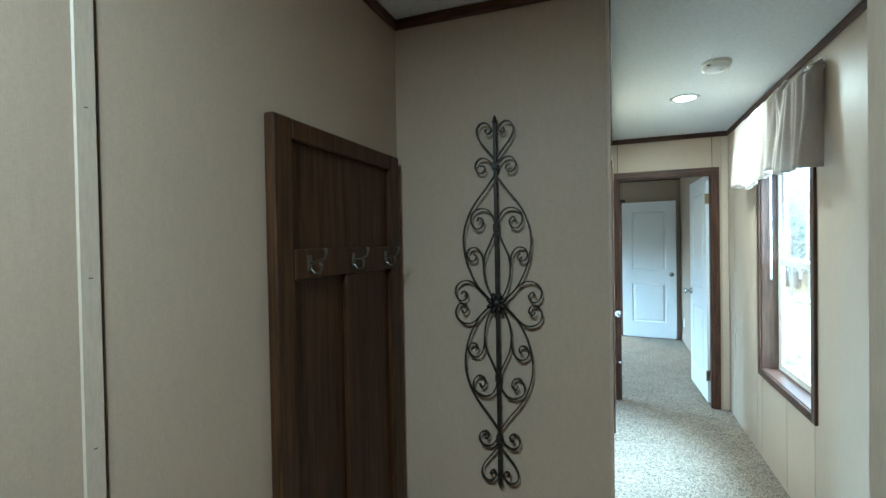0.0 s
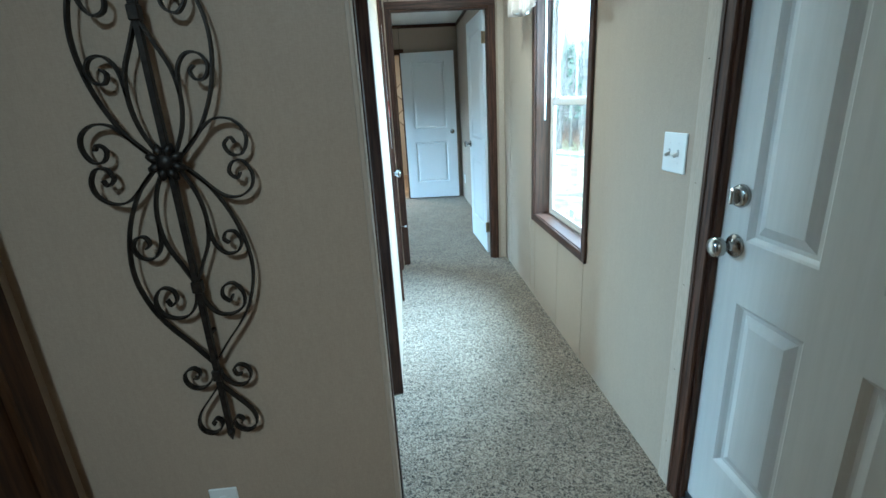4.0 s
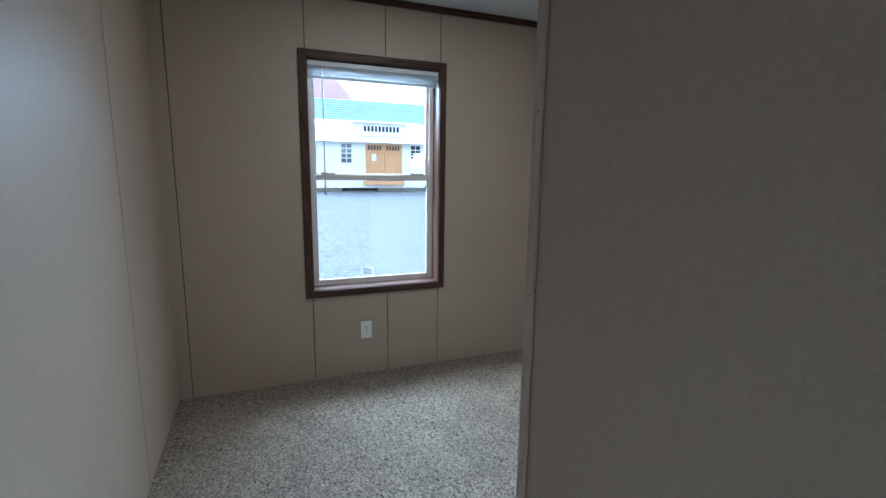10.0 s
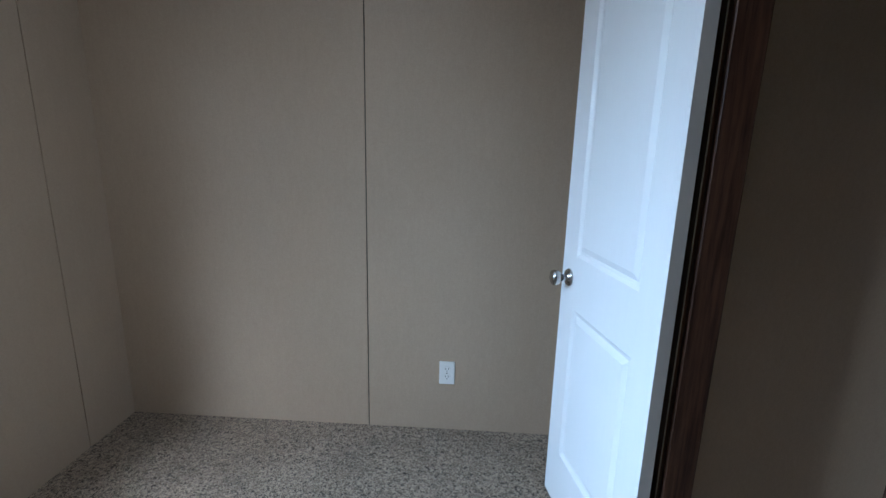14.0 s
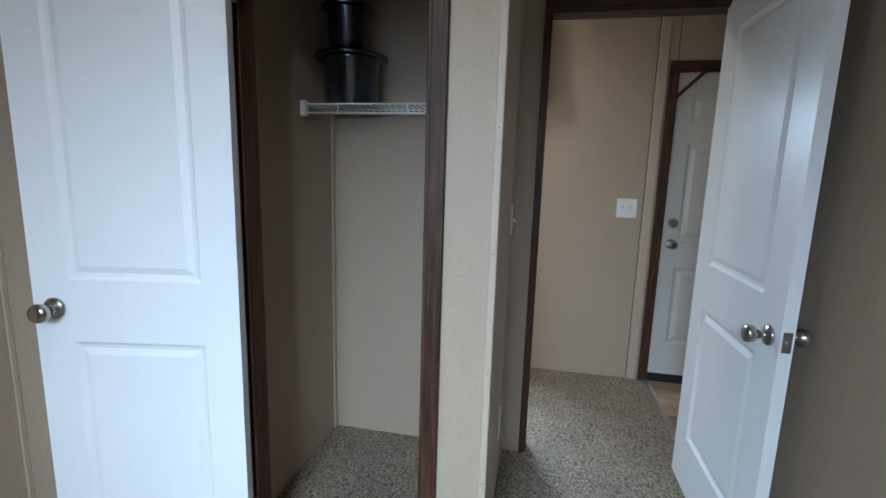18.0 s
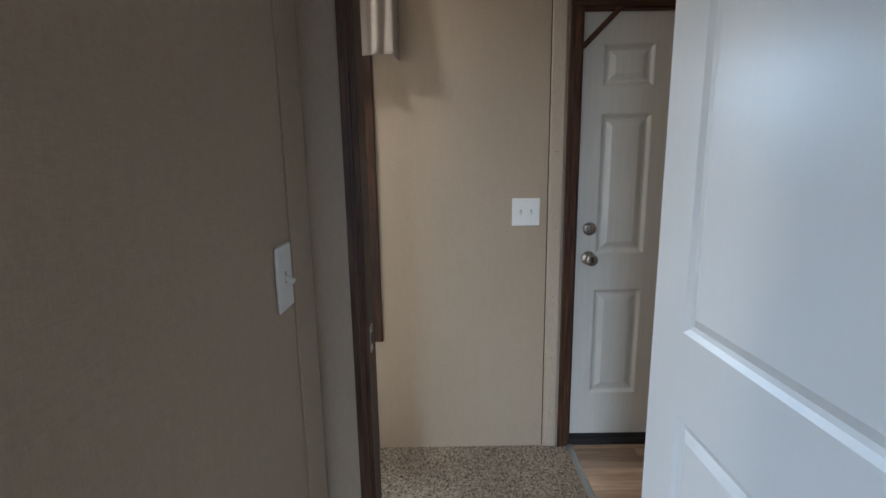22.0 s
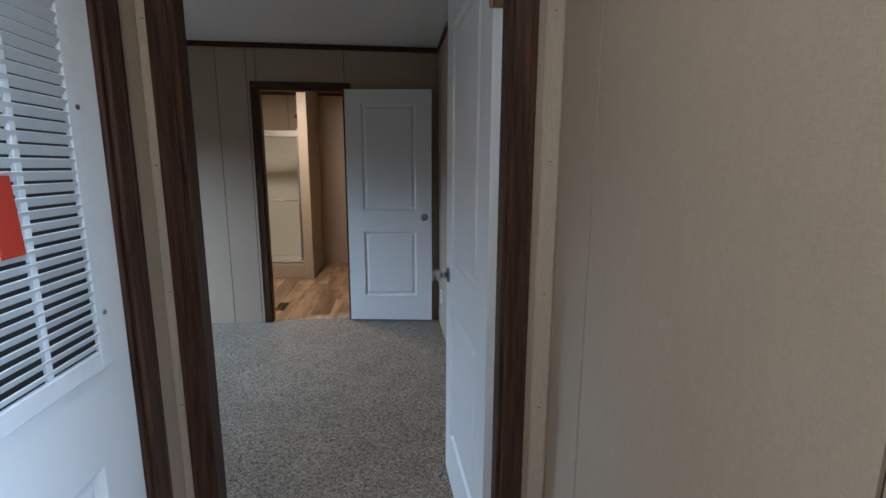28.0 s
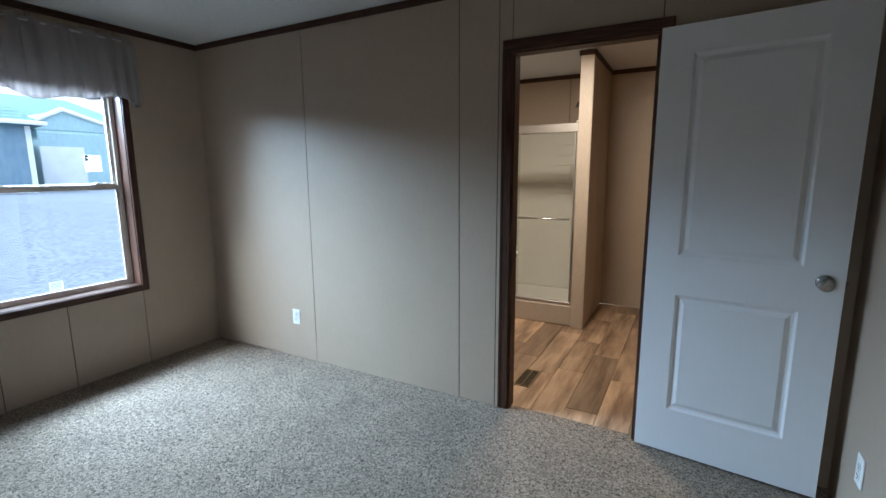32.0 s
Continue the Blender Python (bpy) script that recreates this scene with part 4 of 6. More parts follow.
def register(m, w, l, mat, label):
    root = empty("floor_register", m, label, "vent")
    bar("register_frame", (0, 0, 0), (w, 0.012, 0.006), mat, root, 0.002)
    bar("register_frame", (0, l - 0.012, 0), (w, l, 0.006), mat, root, 0.002)
    bar("register_frame", (0, 0.012, 0), (0.012, l - 0.012, 0.006), mat, root, 0.002)
    bar("register_frame", (w - 0.012, 0.012, 0), (w, l - 0.012, 0.006), mat, root, 0.002)
    # No shaft below: a black sheet stands for the shade under the fins.
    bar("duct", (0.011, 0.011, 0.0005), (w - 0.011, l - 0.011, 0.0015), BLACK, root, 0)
    n = int((l - 0.024) / 0.016)
    for k in range(n):
        y = 0.012 + (k + 0.5) * (l - 0.024) / n
        bar("fin", (0.012, y - 0.002, 0.001), (w - 0.012, y + 0.002, 0.0055), mat, root, 0)
    bar("cross_bar", (w / 2 - 0.004, 0.012, 0.001), (w / 2 + 0.004, l - 0.012, 0.006), mat, root, 0)
    return root


register(pose(-0.26, 2.035, 0.003, 0, 0, 90), 0.11, 0.30, TAUPE, "taupe metal floor register set in the carpet")
register(pose(-0.525, 7.915, 0.0), 0.11, 0.27, BRASS, "brown metal floor register in the plank floor")

# ---- ceiling things ----
LENS = glow("lamp_lens", (1, 0.95, 0.86), 14)


def recessed_light(x, y, label):
    root = empty("recessed_light", pose(x, y, TOP), label, "ceiling light", "recessed lights")
    part("trim_ring", lathe([(0.062, 0), (0.085, 0), (0.084, -0.006), (0.066, -0.008), (0.062, -0.004)], "z", 32), PLATE, root, smooth=True)
    part("lens", lathe([(0.062, -0.002), (0.060, -0.005), (0.001, -0.006)], "z", 32), LENS, root)


recessed_light(0.575, 3.44, "round recessed hall ceiling light, lit")
# The kitchen fixture is an unseen addition that goes with the fill there.
recessed_light(-0.2, -0.25, "round recessed ceiling light added out of view to go with the kitchen fill")
recessed_light(-1.95, 3.18, "round recessed bedroom ceiling light, lit")
sm = empty("smoke_detector", pose(0.64, 2.84, TOP), "white round smoke detector on the ceiling", "smoke detector")
part("base", lathe([(0.068, 0), (0.068, -0.010), (0.062, -0.013)], "z", 28), PLATE, sm, smooth=True)
part("cover", lathe([(0.060, -0.012), (0.064, -0.018), (0.060, -0.036), (0.050, -0.043), (0.002, -0.045)], "z", 28), PLATE, sm, smooth=True)
bar("vent_slot", (-0.050, -0.052, -0.030), (0.02, -0.046, -0.024), INK, sm, 0)
bar("test_button", (0.01, -0.025, -0.0475), (0.03, -0.010, -0.044), GRILLE, sm, 0.002)

# ---- entry nook: the hook board and the iron ornament ----
board = empty("hook_board", pose(-0.6845, 1.055, 0.0), "dark stained panelled hook board standing against the wall", "coat rack")
BW, BH = 0.71, 1.80
bar("back_panel", (0, 0.03, 0.0), (0.012, BW - 0.03, BH - 0.02), PANELWOOD, board, 0)
for name, lo, hi in (("stile", (0.0, 0, 0), (0.032, 0.072, BH)), ("stile", (0.0, BW - 0.072, 0), (0.032, BW, BH)),
                     ("top_rail", (0.012, 0.072, BH - 0.055), (0.0315, BW - 0.072, BH - 0.0005)), ("middle_rail", (0.012, 0.072, 1.37), (0.0315, BW - 0.072, 1.455)),
                     ("bottom_rail", (0.012, 0.072, 0.0), (0.0315, BW - 0.072, 0.11)), ("mullion", (0.012, 0.322, 0.11), (0.031, 0.392, 1.37))):
    bar(name, lo, hi, PANELWOOD, board, 0.004)


def coat_hook(m):
    root = empty("coat_hook", m, "silver double coat hook on the dark board", "hook", "coat hooks")
    bar("mount", (0, -0.009, -0.022), (0.003, 0.009, 0.022), HOOKM, root, 0.001)
    for name, pts in (("upper_prong", [(0.003, 0, 0.0), (0.03, 0, 0.004), (0.048, 0, 0.012), (0.056, 0, 0.030), (0.054, 0, 0.035)]),
                      ("lower_prong", [(0.003, 0, -0.012), (0.018, 0, -0.028), (0.034, 0, -0.026), (0.040, 0, -0.010), (0.038, 0, -0.004)])):
        line = smooth_line(pts, 4)
        v, f = tube_data([[(p, 0.0034) for p in line]], 8)
        raw(name, v, f, HOOKM, root, smooth=True)
        part(name + "_tip", lathe([(0.002, -0.006), (0.006, -0.003), (0.006, 0.003), (0.002, 0.006)], "z", 10, pts[-1]), HOOKM, root, smooth=True)
    return root


h1 = coat_hook(pose(-0.6530, 1.188, 1.415))
for y in (1.415, 1.637):
    copy_thing(h1, pose(-0.6530, y, 1.415))

orn = empty("wall_ornament", pose(-0.269, 1.785, 1.238), "tall black wrought iron scroll ornament hung on the wall", "wall decor")


def ribbon(name, pts, parent, width=0.013, thick=0.0045):
    """A flat iron bar along a line in the plane of the wall, its width standing out from it."""
    line = [Vector((x, 0, z)) for x, z in smooth_line(pts, 7)]
    verts, faces = [], []
    for k, p in enumerate(line):
        d = (line[min(len(line) - 1, k + 1)] - line[max(0, k - 1)]).normalized()
        s = Vector((d.z, 0, -d.x)) * thick / 2
        for q, y in ((p + s, -width / 2), (p - s, -width / 2), (p - s, width / 2), (p + s, width / 2)):
            verts.append((q.x, y, q.z))
    for k in range(len(line) - 1):
        for c in range(4):
            i, j = 4 * k + c, 4 * k + (c + 1) % 4
            faces.append((i, j, j + 4, i + 4))
    faces += [(3, 2, 1, 0), tuple(4 * (len(line) - 1) + c for c in range(4))]
    return raw(name, verts, faces, IRON, parent)


SCROLLS = (
    ("heart_scroll", ((0.004, 0.535), (0.030, 0.567), (0.058, 0.603), (0.069, 0.634), (0.062, 0.658), (0.042, 0.668), (0.022, 0.658), (0.014, 0.640), (0.024, 0.626), (0.036, 0.634), (0.032, 0.644))),
    ("small_scroll", ((0.004, 0.490), (0.016, 0.518), (0.038, 0.536), (0.062, 0.534), (0.076, 0.514), (0.072, 0.492), (0.054, 0.482), (0.040, 0.492), (0.044, 0.508), (0.056, 0.508))),
    ("outer_bow", ((0.004, 0.470), (0.040, 0.420), (0.080, 0.370), (0.108, 0.320), (0.126, 0.255), (0.124, 0.190), (0.105, 0.120), (0.070, 0.055), (0.030, 0.012))),
    ("large_scroll", ((0.003, 0.275), (0.010, 0.315), (0.032, 0.345), (0.064, 0.350), (0.092, 0.332), (0.096, 0.300), (0.078, 0.276), (0.056, 0.282), (0.050, 0.304), (0.064, 0.318), (0.072, 0.304))),
    ("inner_leaf", ((0.003, 0.268), (0.022, 0.225), (0.044, 0.175), (0.050, 0.120), (0.040, 0.065), (0.016, 0.014))),
    ("middle_scroll", ((0.050, 0.130), (0.056, 0.178), (0.076, 0.204), (0.102, 0.202), (0.114, 0.180), (0.104, 0.158), (0.086, 0.156), (0.078, 0.172), (0.088, 0.182))),
    ("side_scroll", ((0.025, 0.008), (0.060, 0.044), (0.096, 0.076), (0.130, 0.080), (0.156, 0.062), (0.162, 0.034), (0.148, 0.008), (0.126, 0.008), (0.116, 0.028), (0.130, 0.042), (0.138, 0.030))),
)
for name, pts in SCROLLS:
    for sx in (-1, 1):
        for sz in (-1, 1):
            ribbon(name, [(sx * x, sz * z) for x, z in pts], orn)
part("centre_rod", box_bm((-0.0065, -0.0065, -0.66), (0.0065, 0.0065, 0.672), 0.001), IRON, orn)
part("hub", lathe([(0.006, -0.026), (0.016, -0.022), (0.022, -0.010), (0.024, 0.0), (0.022, 0.012), (0.012, 0.018)], "y", 14), IRON, orn, smooth=True)
for k in range(8):
    a = math.pi / 4 * k + 0.39
    c, s = math.cos(a), math.sin(a)
    v, f = tube_data([[((0.012 * c, -0.012, 0.012 * s), 0.006), ((0.024 * c, -0.016, 0.024 * s), 0.0105), ((0.034 * c, -0.012, 0.034 * s), 0.008), ((0.039 * c, -0.006, 0.039 * s), 0.003)]], 7)
    raw("hub_petal", v, f, IRON, orn, smooth=True)
for s in (-1, 1):
    part("spear_tip", lathe([(0.004, s * 0.655), (0.010, s * 0.668), (0.009, s * 0.674), (0.0005, s * 0.694)], "z", 8), IRON, orn)
    for z in (0.505, 0.278):
        bar("collar", (-0.011, -0.010, s * z - 0.014), (0.011, 0.010, s * z + 0.014), IRON, orn, 0.002)
    bar("wall_standoff", (-0.004, 0.0, s * 0.40 - 0.004), (0.004, 0.035, s * 0.40 + 0.004), IRON, orn, 0)

# ---- closet: wire shelf and pots ----
shelf = empty("wire_shelf", label="white coated wire closet shelf", category="shelf")
SX0, SX1, SY0, SY1, SZ = -0.275, 0.026, 2.889, 3.682, 1.592


def wires(name, lines, r=0.0022):
    for line in lines:
        v, f = tube_data([[(p, r) for p in line]], 6)
        raw(name, v, f, PLATE, shelf, smooth=True)


wires("front_rail", [[(SX0, SY0, SZ), (SX0, SY1, SZ)], [(SX0, SY0, SZ - 0.034), (SX0, SY1, SZ - 0.034)]], 0.0034)
wires("back_rail", [[(SX1 - 0.01, SY0, SZ - 0.004), (SX1 - 0.01, SY1, SZ - 0.004)], [(-0.13, SY0, SZ - 0.004), (-0.13, SY1, SZ - 0.004)]], 0.003)
wires("deck_wire", [[(SX0, SY0 + 0.02 + k * 0.0258, SZ + 0.001), (SX1 - 0.006, SY0 + 0.02 + k * 0.0258, SZ + 0.001)] for k in range(31)])
wires("front_tie", [[(SX0, y, SZ), (SX0, y, SZ - 0.034)] for y in (2.945, 3.233, 3.521)], 0.004)
for y in (SY0 + 0.012, SY1 - 0.012):
    bar("end_bracket", (SX0 - 0.012, y - 0.012, SZ - 0.048), (SX0 + 0.022, y + 0.012, SZ + 0.014), PLATE, shelf, 0.003)
pot = empty("stock_pot", pose(-0.125, 3.525, SZ + 0.0045), "large blued steel stock pot with its lid on the closet shelf", "pot")
part("body", lathe([(0.108, 0), (0.114, 0.004), (0.116, 0.185), (0.122, 0.190), (0.120, 0.194)], "z", 40), STEEL, pot, smooth=True)
part("lid", lathe([(0.150, 0.194), (0.156, 0.198), (0.154, 0.208), (0.138, 0.216), (0.125, 0.214), (0.100, 0.219), (0.02, 0.220)], "z", 40), STEEL, pot, smooth=True)
pot2 = empty("small_pot", pose(-0.125, 3.54, SZ + 0.0045 + 0.2205), "smaller blued steel pot standing on the large pot's lid", "pot")
part("body", lathe([(0.078, 0), (0.082, 0.004), (0.084, 0.165), (0.088, 0.170)], "z", 36), STEEL, pot2, smooth=True)
part("lid", lathe([(0.105, 0.170), (0.110, 0.174), (0.108, 0.182), (0.080, 0.188), (0.01, 0.190)], "z", 36), STEEL, pot2, smooth=True)

# ---- bathroom ----
sh = empty("shower_stall", label="white acrylic shower stall with sliding glass doors", category="shower")
bar("shower_pan", (-1.60, 9.275, 0.0), (-0.455, 10.135, 0.13), SHOWERW, sh, 0.01)
bar("pan_curb", (-1.60, 9.255, 0.0), (-0.455, 9.315, 0.185), STRIP, sh, 0.008)
bar("back_surround", (-1.60, 10.11, 0.13), (-0.47, 10.15, 1.82), SHOWERW, sh, 0.006)
bar("side_surround", (-0.49, 9.305, 0.13), (-0.455, 10.11, 1.82), SHOWERW, sh, 0.006)
bar("side_surround", (-1.60, 9.305, 0.13), (-1.56, 10.11, 1.82), SHOWERW, sh, 0.006)
for z in (1.15, 1.25, 1.35, 1.45, 1.55, 1.65):
    bar("rib", (-0.86, 10.1, z), (-0.70, 10.111, z + 0.012), SHOWERW, sh, 0.003)
bar("soap_shelf", (-0.70, 10.035, 1.28), (-0.52, 10.111, 1.46), SHOWERW, sh, 0.008)
bar("header_track", (-1.60, 9.27, 1.72), (-0.455, 9.32, 1.80), ALU, sh, 0.006)
bar("sill_track", (-1.60, 9.27, 0.185), (-0.455, 9.315, 0.215), ALU, sh, 0.004)
bar("side_track", (-0.475, 9.275, 0.215), (-0.456, 9.31, 1.72), ALU, sh, 0.003)
for x0, x1, y in ((-1.05, -0.478, 9.283), (-1.59, -0.98, 9.301)):
    p = bar("glass_panel", (x0, y, 0.216), (x1, y + 0.005, 1.72), SHGLASS, sh, 0)
    p.visible_shadow = False
bar("panel_edge", (-0.492, 9.277, 0.216), (-0.478, 9.293, 1.72), ALU, sh, 0.002)
part("towel_bar", lathe([(0.008, -1.04), (0.008, -0.51)], "x", 10, (0, 9.24, 0.97)), ALU, sh, smooth=True)
for x in (-1.03, -0.52):
    part("bar_post", lathe([(0.010, 9.231), (0.010, 9.283)], "y", 10, (x, 0, 0.97)), ALU, sh, smooth=True)
head = empty("shower_head", pose(-0.47, 9.675, 2.02), "small chrome shower head on a bent arm")
head.parent = sh
v, f = tube_data([[(p, 0.008) for p in smooth_line([(0.02, 0, 0.03), (-0.03, 0, 0.035), (-0.075, 0, 0.0)], 4)]], 8)
raw("arm", v, f, CHROME, head, smooth=True)
part("rose", lathe([(0.012, 0.0), (0.02, -0.02), (0.034, -0.045), (0.033, -0.05)], "z", 16, (-0.085, 0, 0.0)), CHROME, head, smooth=True)
part("flange", lathe([(0.025, 0.012), (0.024, 0.020)], "x", 14, (0, 0, 0.03)), CHROME, head, smooth=True)
van = empty("vanity_cabinet", label="tan wood vanity cabinet by the bathroom door", category="cabinet")
bar("carcass", (-1.2, 7.687, 0.0), (-0.63, 8.2, 0.80), STRIP, van, 0.004)
bar("counter", (-1.22, 7.687, 0.80), (-0.61, 8.22, 0.84), SHOWERW, van, 0.008)


def diamond(m):
    root = empty("diamond_frame", m, "thin wooden diamond frame hung on the bathroom wall", "wall decor", "diamond frames")
    s = 0.15
    for k in range(4):
        a, b = [(s * math.cos(math.pi / 2 * (k + e)), s * math.sin(math.pi / 2 * (k + e))) for e in (0, 1)]
        bm = bmesh.new()
        prof = [(1.0, 0), (0.9, 0), (0.9, -0.012), (1.0, -0.012)]
        vs = [[bm.verts.new((p[0] * q, d, p[1] * q)) for q, d in prof] for p in (a, b)]
        for c in range(4):
            bm.faces.new((vs[0][c], vs[0][(c + 1) % 4], vs[1][(c + 1) % 4], vs[1][c]))
        bm.faces.new(vs[0])
        bm.faces.new(vs[1])
        bmesh.ops.recalc_face_normals(bm, faces=bm.faces[:])
        part("frame_side", bm, DARKS["x"], root)
    bar("back_plate", (-0.09, -0.004, -0.09), (0.09, 0, 0.09), STRIP, root, 0).matrix_local = pose(0, 0, 0, 0, 45, 0)
    return root


d1 = diamond(pose(0.24, 10.155, 1.59))
copy_thing(d1, pose(0.24, 10.155, 1.11))

# ---- outdoors ----
GRASS = surface("lawn", (0.095, 0.124, 0.052), (0.32, 0.268, 0.162), (1.7, 1.7, 1.7), 0.95, bump=0.4, fine=(60, 60, 60), low=0.36, high=0.64, detail=15, large=0.2)
GRAVEL = surface("gravel", (0.040, 0.050, 0.064), (0.135, 0.152, 0.174), (26, 11, 20), 0.95, bump=1.0, fine=(60, 26, 40), large=0.06, detail=8, low=0.36, high=0.64)
LITTER = surface("leaf_litter", (0.045, 0.038, 0.029), (0.19, 0.155, 0.112), (14, 14, 14), 0.95, bump=0.6, fine=(50, 50, 50), detail=10, large=0.25)
ASPHALT = surface("asphalt", (0.06, 0.065, 0.07), (0.10, 0.105, 0.11), (30, 30, 30), 0.75, bump=0.3, large=0.15)
PAINTW, PAINTY = plain("road_white", (0.55, 0.55, 0.53), 0.7), plain("road_yellow", (0.5, 0.33, 0.06), 0.7)
CONCRETE = surface("concrete", (0.11, 0.11, 0.085), (0.22, 0.215, 0.18), (7, 7, 7), 0.9, bump=0.4, fine=(60, 60, 60), large=0.15)
BARK = surface("oak_bark", (0.070, 0.074, 0.078), (0.225, 0.232, 0.238), (36, 36, 6), 0.95, bump=1.0, fine=(90, 90, 20), low=0.34, high=0.68, detail=10, large=0.2)
TWIG = surface("twig_bark", (0.10, 0.095, 0.086), (0.27, 0.255, 0.235), (9, 9, 3), 0.95)
PALEBARK = surface("pale_birch_bark", (0.30, 0.29, 0.27), (0.50, 0.49, 0.47), (9, 9, 3), 0.9)
RUSTTWIG = surface("russet_brush", (0.12, 0.08, 0.055), (0.30, 0.20, 0.14), (3, 3, 3), 0.95)
NEEDLE = surface("pine_needle", (0.045, 0.095, 0.062), (0.13, 0.20, 0.13), (3, 3, 3), 0.9)
TANKW = surface("tank_enamel", (0.70, 0.72, 0.73), (0.82, 0.83, 0.83), (5, 5, 2), 0.35, large=0.03)
LICHEN = surface("lichen", (0.19, 0.215, 0.21), (0.33, 0.365, 0.355), (50, 50, 50), 0.95, bump=0.4)


def ground_z(x, y):
    """Height of the land: it climbs to the west of the house and falls towards the road in the east."""
    if x < -3.2:
        return -0.75 + min(1.0, (-3.2 - x) / 11.0) * 1.42 + (0.05 * max(0, -x - 15) * 0.2)
    if x < 1.2:
        return -0.75 - (x + 3.2) / 4.4 * 0.45
    if x < 6:
        return -1.2 - (x - 1.2) / 4.8 * 0.2
    return -1.4 - min(1.0, (x - 6) / 8) * 0.6 - max(0, x - 60) * 0.004


def land(name, xs, ys, mat, label, lift=0.0, bumpy=0.02):
    verts = [(x, y, ground_z(x, y) + lift + bumpy * noise.noise((x * 0.9, y * 0.9, 0.3))) for y in ys for x in xs]
    n = len(xs)
    faces = [(j * n + i, j * n + i + 1, (j + 1) * n + i + 1, (j + 1) * n + i) for j in range(len(ys) - 1) for i in range(n - 1)]
    return tagged(raw(name, verts, faces, mat, smooth=True), label, "ground", kind="structure")


def spread_axis(near, far, step, grow=1.25):
    out, v, s = [], near, step
    while v < far:
        out.append(v)
        v, s = v + s, s * grow if v > 26 else s
    return out + [far]


exs = [-3.2 + 0.4 * k for k in range(12)] + [x for x in spread_axis(1.6, 900, 0.5)]
yys = [-y for y in reversed(spread_axis(0.7, 900, 0.8))] + [0] + spread_axis(0.7, 900, 0.8)
land("ground_lawn", exs, yys, GRASS, "patchy winter lawn of green and straw grass")
wxs = sorted([-x for x in spread_axis(3.2, 900, 0.6)])
land("ground_gravel", wxs, yys, GRAVEL, "pale grey gravel yard rising from the house")

RN, RT = Vector((0.865, 0.501, 0)), Vector((-0.501, 0.865, 0))


def road_strip(name, n0, n1, mat, lift, label):
    verts, faces = [], []
    cuts = [-160 + 8 * k for k in range(41)]
    for s in cuts:
        for nn in (n0, n1):
            p = RN * nn + RT * s
            verts.append((p.x, p.y, -2.0 + lift))
    for k in range(len(cuts) - 1):
        faces.append((2 * k, 2 * k + 1, 2 * k + 3, 2 * k + 2))
    tagged(raw(name, verts, faces, mat), label, "road", kind="structure")


road_strip("road", 16.84, 19.0, ASPHALT, 0.035, "wet grey two-lane asphalt road")
road_strip("road_edge_line", 16.98, 17.06, PAINTW, 0.041, "white edge line on the road")
road_strip("road_centre_line", 17.84, 17.92, PAINTY, 0.041, "yellow centre line on the road")
road_strip("road_far_line", 18.8, 18.86, PAINTW, 0.041, "white edge line on the road")
road_strip("ground_verge", 19.02, 140, LITTER, 0.038, "brown leaf litter bank beyond the road")
rail = empty("guard_rail", label="galvanised steel guard rail along the far road edge", category="guard rail")
for k in range(-6, 12):
    p = RN * 19.5 + RT * (k * 2.0)
    bar("post", (p.x - 0.05, p.y - 0.05, -2.0), (p.x + 0.05, p.y + 0.05, -1.42), CONCRETE, rail, 0.004)
a, b = RN * 19.42 + RT * (-14), RN * 19.42 + RT * 24
vv, ff = tube_data([[((a.x, a.y, -1.48), 0.07), ((b.x, b.y, -1.48), 0.07)], [((a.x, a.y, -1.60), 0.06), ((b.x, b.y, -1.60), 0.06)]], 8)
raw("beam", vv, ff, ZINC, rail)
for nm, hgt in (("overhead_wire", 1.65), ("overhead_wire", 1.30), ("overhead_wire", 0.75), ("overhead_wire", 0.60)):
    a, b = RN * 16.2 + RT * (-30), RN * 16.2 + RT * 45
    mid = (a + b) / 2
    vv, ff = tube_data([[((a.x, a.y, hgt), 0.012), ((mid.x, mid.y, hgt - 0.05), 0.012), ((b.x, b.y, hgt + 0.1), 0.012)]], 5)
    tagged(raw(nm, vv, ff, TWIG), "thin dark utility wire along the road", "wire", "utility wires")


def patch(name, cx, cy, rx, ry, mat, lift, label, category, seed):
    """A low patch of soil or litter with a ragged edge."""
    n = 132
    verts = [(cx, cy, ground_z(cx, cy) + lift)]
    for ring in (0.5, 0.85, 1.0):
        for k in range(n):
            a = 2 * math.pi * k / n
            r = ring
            for freq, amp in ((1.7, 0.28), (6.0, 0.22), (17.0, 0.20)):
                r += ring ** 2 * amp * noise.noise((math.cos(a) * freq + seed, math.sin(a) * freq, seed))
            x, y = cx + rx * r * math.cos(a), cy + ry * r * math.sin(a)
            verts.append((x, y, ground_z(x, y) + (lift if ring < 0.9 else 0.004)))
    faces = [(0, 1 + k, 1 + (k + 1) % n) for k in range(n)]
    for q in (0, n):
        faces += [(1 + q + k, 1 + q + n + k, 1 + q + n + (k + 1) % n, 1 + q + (k + 1) % n) for k in range(n)]
    tagged(raw(name, verts, faces, mat, smooth=True), label, category, kind="structure")


patch("ground_litter", 5.15, 6.15, 1.15, 0.85, LITTER, 0.035, "bare soil with fallen leaves round the tree", "ground", 1.0)
patch("ground_litter", 2.5, 4.55, 0.75, 0.55, LITTER, 0.010, "bare soil and leaves near the house", "ground", 4.0)
patch("ground_litter", 3.95, 6.05, 0.6, 0.42, LITTER, 0.010, "damp soil beside the slab", "ground", 5.0)
patch("ground_litter", 9.2, 12.5, 4.5, 2.0, LITTER, 0.05, "fallen leaves at the wood's edge", "ground", 7.0)
